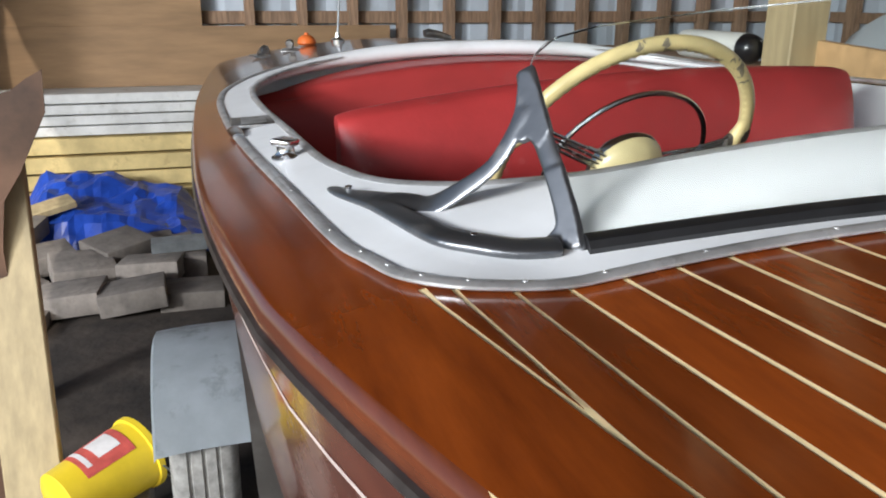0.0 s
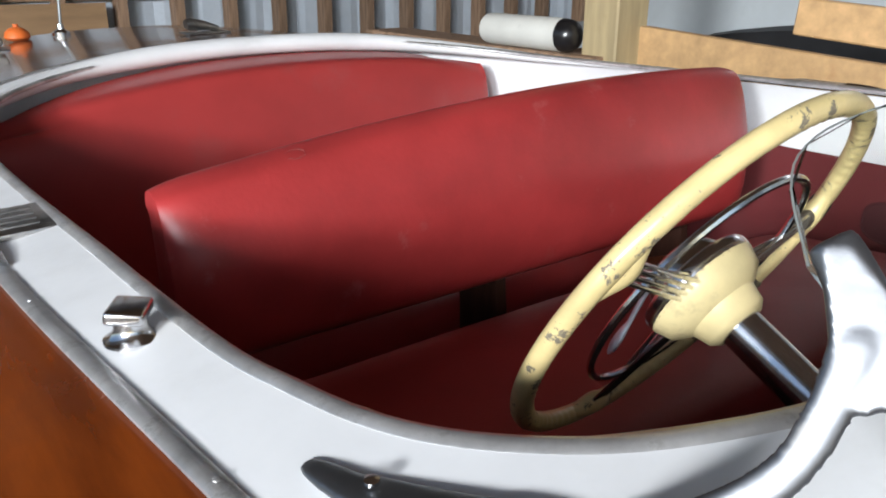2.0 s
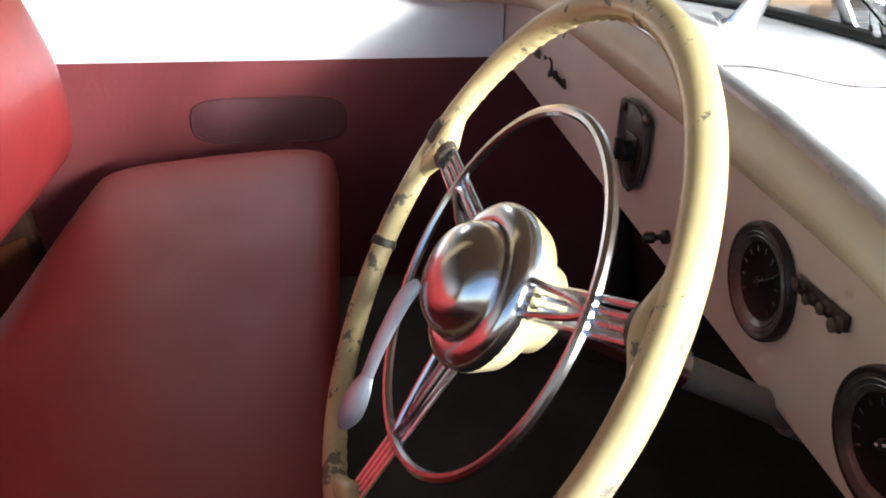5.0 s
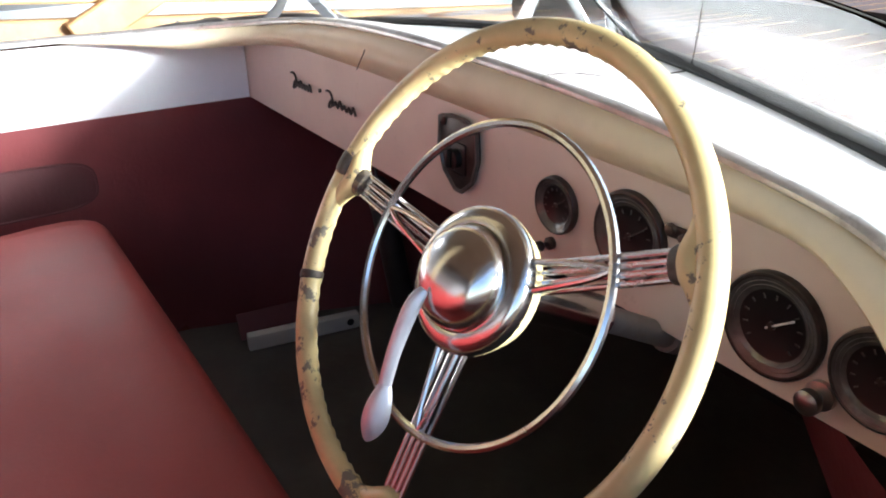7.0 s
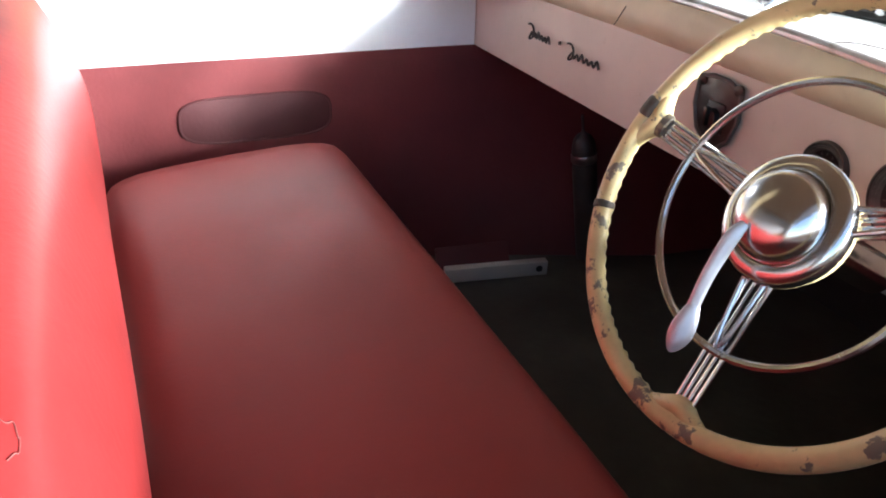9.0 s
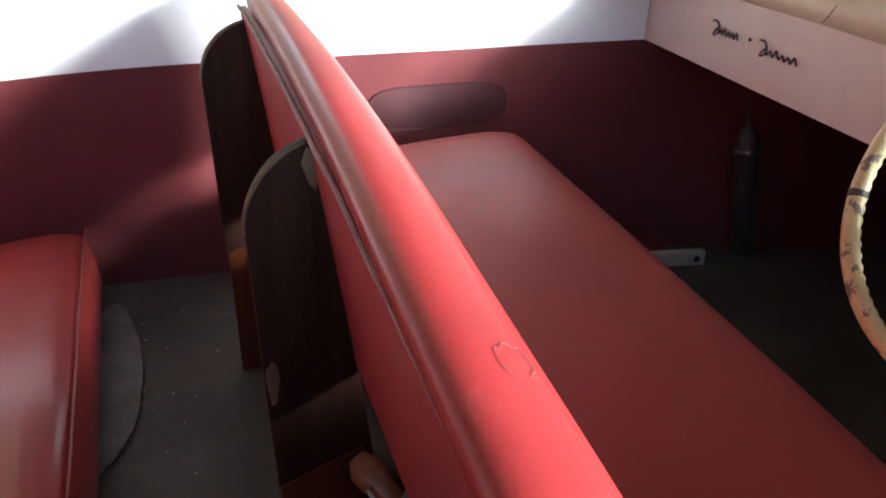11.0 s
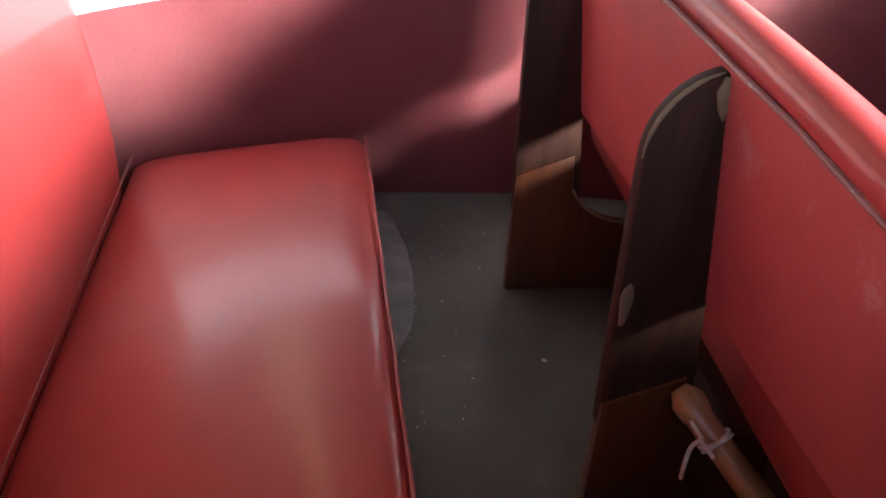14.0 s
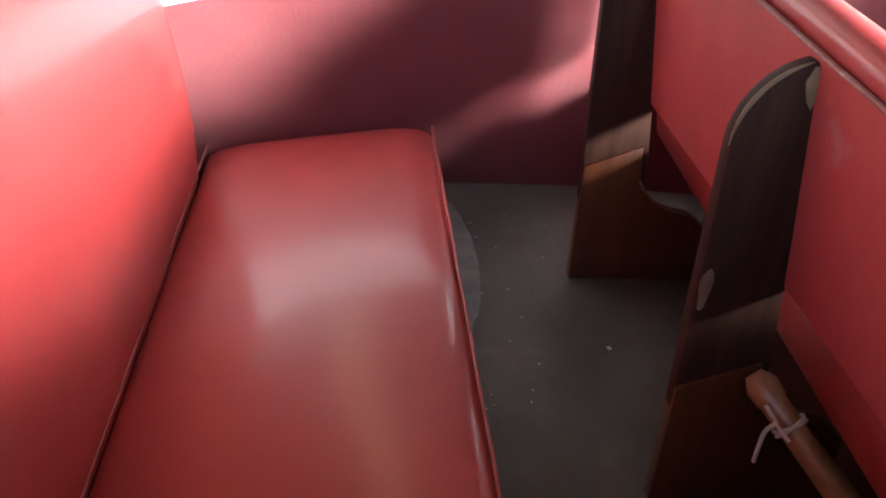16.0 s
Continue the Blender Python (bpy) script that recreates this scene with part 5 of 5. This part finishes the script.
lb = part("label", wrap(0.1025, -0.075, 0.075, -135, -45), LABEL_RED, bucket, "torn red and white paper label")
part("label_patch", wrap(0.1033, -0.02, 0.05, -110, -65), LABEL_WHITE, lb)
part("print_bar", wrap(0.1033, -0.06, -0.045, -120, -60), LABEL_WHITE, lb)
part("bucket_handle", tube(spline([bmx @ Vector((0.117, 0, 0.12)), bmx @ Vector((0.1, 0.07, 0.16)), bmx @ Vector((0, 0.13, 0.19)), bmx @ Vector((-0.1, 0.07, 0.16)), bmx @ Vector((-0.117, 0, 0.12))], 5), 0.003, 6), RUST_BUNK, bucket)
tagged(part("block", box(0.26, 0.34, 0.24, 0.01, m=Matrix.Translation((-1.25, 1.49, GROUND + 0.1))), BLOCK), "dusty grey block under the bucket", "block")

rng = random.Random(4)
blk = None
spots = [(-1.3, 3.62, 0.13, 2), (-1.62, 3.68, 0.12, -5), (-1.22, 4.0, 0.15, -8), (-1.6, 4.05, 0.16, 14), (-1.42, 4.3, 0.2, 38), (-1.85, 4.3, 0.16, 20), (-1.15, 4.45, 0.12, 5), (-1.98, 3.95, 0.1, 30),
         (-2.05, 4.55, 0.28, -15), (-1.3, 4.7, 0.12, 10), (-1.0, 3.7, 0.07, 0), (-1.9, 3.45, 0.06, -10)]
for x, y, h, yaw in spots:
    if blk is None:
        blk = part("block", box(0.34, 0.3, 0.12, 0.008), BLOCK)
        ob = blk
    else:
        ob = bpy.data.objects.new("block", blk.data)
        scene.collection.objects.link(ob)
    ob.matrix_world = pose(x, y, GROUND + h - 0.03, rng.uniform(-7, 9), rng.uniform(-7, 7), yaw)
    tagged(ob, "dusty grey paving block in a loose heap", "block", "paving blocks")

tagged(part("short_plank", box(0.36, 0.14, 0.045, 0.004, seg=1, m=Matrix.Translation((-1.88, 4.75, -0.52)) @ pose(0, 0, 0, 12, -10, 25)), PINE_POST, smooth=False), "short weathered plank lying on the block heap", "plank")
tagged(part("steel_angle", join(box(0.32, 0.07, 0.005, 0.001, m=Matrix.Translation((-1.06, 4.12, -0.60)) @ pose(0, 0, 0, 15, 0, 4)), box(0.32, 0.005, 0.07, 0.001, m=Matrix.Translation((-1.06, 4.085, -0.64)) @ pose(0, 0, 0, 15, 0, 4))), RUST_BUNK, smooth=False), "grey steel angle piece with holes", "steel angle")
tagged(part("block", box(0.3, 0.22, 0.16, 0.008, m=Matrix.Translation((-1.06, 4.14, GROUND + 0.08))), BLOCK), "dusty grey block under the steel angle", "block")
# crumpled blue tarpaulin
rows = []
for i in range(30):
    r = []
    for j in range(20):
        u, v = i / 29, j / 19
        x, y = -2.15 + 1.3 * u, 4.55 + 0.9 * v
        e = min(1.0, min(u, 1 - u, v, 1 - v) * 6)
        h = (0.56 - 0.34 * u) * (0.3 + 0.7 * v) + 0.10 * noise.noise(Vector((x * 2.6, y * 2.6, 7))) + 0.10 * abs(noise.noise(Vector((x * 5, y * 5, 2)))) + 0.03 * abs(noise.noise(Vector((x * 13, y * 13, 2))))
        r.append((x + 0.05 * noise.noise(Vector((x * 6, y * 6, 4))), y + 0.04 * noise.noise(Vector((x * 6, y * 6, 9))), GROUND + 0.03 + max(0.0, h) * e))
    rows.append(r)
tagged(part("tarpaulin", grid(rows), TARP, smooth=False), "crumpled shiny blue tarpaulin on the ground", "tarpaulin")

# stacks of boards by the wall
def stack(name, label, x0, x1, y, z0, n, th, dep, mat, jitter=0.04):
    t = thing(name, label, "lumber stack", at=((x0 + x1) / 2, y, z0))
    for k in range(n):
        w = x1 - x0 + rng.uniform(-0.1, 0.1)
        part("board", box(w, dep, th * 0.86, 0.004, seg=1, m=Matrix.Translation(((x0 + x1) / 2 + rng.uniform(-jitter, jitter), y + rng.uniform(-0.02, 0.02), z0 + th * (k + 0.5)))), mat, t, smooth=False)
    return t


stack("yellow_lumber_stack", "stack of yellowed boards with stamped marks", -2.75, 1.4, 5.8, GROUND, 5, 0.13, 0.5, BOARD_YELLOW)
stack("white_lumber_stack", "stack of white primed boards on yellow lumber", -2.75, 1.2, 5.82, GROUND + 0.65, 4, 0.078, 0.42, BOARD_WHITE)
for nm, x0, x1, y, z0, z1, lab in (("plywood_sheet", -2.75, 0.72, 6.1, 0.1, 0.56, "plain brown plywood sheet leaning on the wall"), ("plywood_sheet", -2.75, -0.8, 6.15, 0.4, 1.5, "dark brown plywood sheet leaning on the wall")):
    tagged(part(nm, box(x1 - x0, 0.018, z1 - z0, 0.002, seg=1, m=Matrix.Translation(((x0 + x1) / 2, y, (z0 + z1) / 2)) @ pose(0, 0, 0, -2, 0, 0)), PLY, smooth=False), lab, "plywood")

# stamped marks on a yellow board, as plain bars
for k in range(5):
    tagged(part("stamp_mark", box(0.035 if k != 2 else 0.012, 0.002, 0.07, m=Matrix.Translation((-2.14 + 0.06 * k, 5.548, -0.385))), GAUGE_RING, smooth=False), "dark stamped mark on a yellow board", "stamp", "stamped marks")
# posts and sheet metal next to the trailer
tagged(part("timber_post", box(0.09, 0.09, 4.7, 0.004, seg=1, m=Matrix.Translation((-1.672, 2.64, 1.5))), PINE_POST, smooth=False), "pale timber post of the shed", "post", "posts")
tagged(part("leaning_board", box(0.16, 0.035, 1.24, 0.004, seg=1, m=Matrix.Translation((-1.445, 1.66, -0.24)) @ pose(0, 0, 0, -16, -3, -4)), PINE_POST, smooth=False), "pale knotty board leaning by the trailer", "board")
tagged(part("metal_sheet", slab([(-1.62, 0.52), (-1.44, 0.528), (-1.37, 0.548), (-1.33, 0.578), (-1.286, 0.602), (-1.292, 0.485), (-1.378, 0.318), (-1.43, 0.24), (-1.452, 0.1), (-1.44, -0.85), (-1.62, -0.85)], 0.006, m=Matrix(((1, 0, 0, 0), (0, 0, 1, 1.72), (0, 1, 0, 0), (0, 0, 0, 1)))), RUSTY, smooth=False), "bent brown metal sheet standing by the post", "metal sheet")

# ---- lumber rack close along the port side ----
rack = thing("lumber_rack", "rack of new orange pine rails on a pale square post", "lumber rack", at=(1.15, 1.0, GROUND))
part("post", box(0.14, 0.14, 3.9, 0.005, seg=1, m=Matrix.Translation((1.045, 1.575, 1.1)) @ pose(0, 0, 0, 0, 0, 0)), PINE_POST, rack, smooth=False)
part("rail", box(0.04, 3.3, 0.14, 0.004, seg=1, m=Matrix.Translation((1.10, -0.12, 0.50)) @ pose(0, 0, 0, 3.4, 0, 0)), PINE, rack, smooth=False)
part("rail", box(0.04, 2.6, 0.092, 0.004, seg=1, m=Matrix.Translation((1.12, -0.28, 0.63)) @ pose(0, 0, 0, 4.0, 0, 0)), PINE, rack, smooth=False)
part("rail", box(0.04, 3.6, 0.14, 0.004, seg=1, m=Matrix.Translation((1.14, -0.1, 0.2))), PINE, rack, smooth=False)
part("spacer", box(0.06, 0.07, 1.5, 0.004, seg=1, m=Matrix.Translation((1.165, 0.72, -0.09))), PINE_POST, rack, smooth=False)
part("brace", box(0.03, 0.07, 0.62, 0.004, seg=1, m=Matrix.Translation((1.06, -0.02, 0.70)) @ pose(0, 0, 0, 62, 0, 0)), PINE, rack, smooth=False)
part("shelf_board", box(0.2, 1.3, 0.04, 0.004, seg=1, m=Matrix.Translation((1.02, 2.2, 0.557))), STUD, rack, smooth=False)
part("shelf_leg", box(0.09, 0.09, 1.4, 0.004, seg=1, m=Matrix.Translation((1.05, 2.75, -0.18))), PINE_POST, rack, smooth=False)
tank = thing("boat_fender", "white cylindrical boat fender with a black domed end", "boat fender", at=(0.97, 1.85, 0.6))
tm = Matrix.Translation((0.968, 1.69, 0.63)) @ pose(0, 0, 0, -90, 0, 2)
part("shell", lathe([(0.0, 0.40), (0.03, 0.395), (0.05, 0.38), (0.053, 0.35), (0.053, 0.03), (0.052, 0.025)], 32, tm), TANK_WHITE, tank)
part("end_cap", lathe([(0.0525, 0.03), (0.05, 0.0), (0.042, -0.02), (0.025, -0.032), (0, -0.036)], 32, tm), BLACK_GLASS, tank, "black domed end")

# another boat behind the rack
fb = thing("cabin_boat", "grey-white cabin boat with a dark open cockpit, stored behind the rack", "boat", at=(3.2, 1.3, GROUND))
rows = []
for i in range(33):
    f = i / 32
    y = -2.2 + 6.0 * f
    k = math.sin(math.pi * min(1, max(0, 0.04 + 0.92 * f))) ** 0.45
    rows.append([(3.3 - 0.6 * k, y, -0.6), (3.3 - 0.85 * k, y, -0.1), (3.3 - 0.92 * k, y, 0.3), (3.3 - 0.94 * k, y, 0.46), (3.3 - 0.84 * k, y, 0.475), (3.3, y, 0.48), (3.3 + 0.84 * k, y, 0.475), (3.3 + 0.94 * k, y, 0.46), (3.3 + 0.92 * k, y, 0.3), (3.3 + 0.85 * k, y, -0.1), (3.3 + 0.6 * k, y, -0.6)])
part("hull", grid(rows), FAR_BOAT, fb)
rows = []
for i in range(25):
    f = i / 24
    y = 0.9 + 2.2 * f
    k = max(0.0, math.sin(math.pi * f)) ** 0.55
    rows.append([(2.50, y, 0.47), (2.53 + 0.05 * (1 - k), y, 0.47 + 0.2 * k), (2.62, y, 0.47 + 0.40 * k), (2.85, y, 0.47 + 0.50 * k), (3.3, y, 0.47 + 0.53 * k), (3.75, y, 0.47 + 0.50 * k), (3.98, y, 0.47 + 0.40 * k), (4.07 - 0.05 * (1 - k), y, 0.47 + 0.2 * k), (4.1, y, 0.47)])
part("cabin", grid(rows), FAR_BOAT, fb)
rows = []
for i in range(21):
    f = i / 20
    y = -0.6 + 3.0 * f
    k = max(0.0, math.sin(math.pi * f)) ** 0.5
    rows.append([(2.455, y, 0.47), (2.46, y, 0.47 + 0.14 * k), (2.52, y, 0.47 + 0.17 * k)])
part("windscreen", grid(rows), DARK_VOID, fb, "dark wraparound windscreen")
part("cabin_vent", box(0.02, 0.36, 0.05, 0.004, m=Matrix.Translation((2.52, 1.78, 0.745)) @ pose(0, 0, 0, 0, 12, 0)), DARK_WOOD, fb, "dark louvred vent")
part("keel_block", box(0.5, 3.5, 0.6, 0.02, m=Matrix.Translation((3.2, 1.2, GROUND + 0.2))), DARK_WOOD, fb)
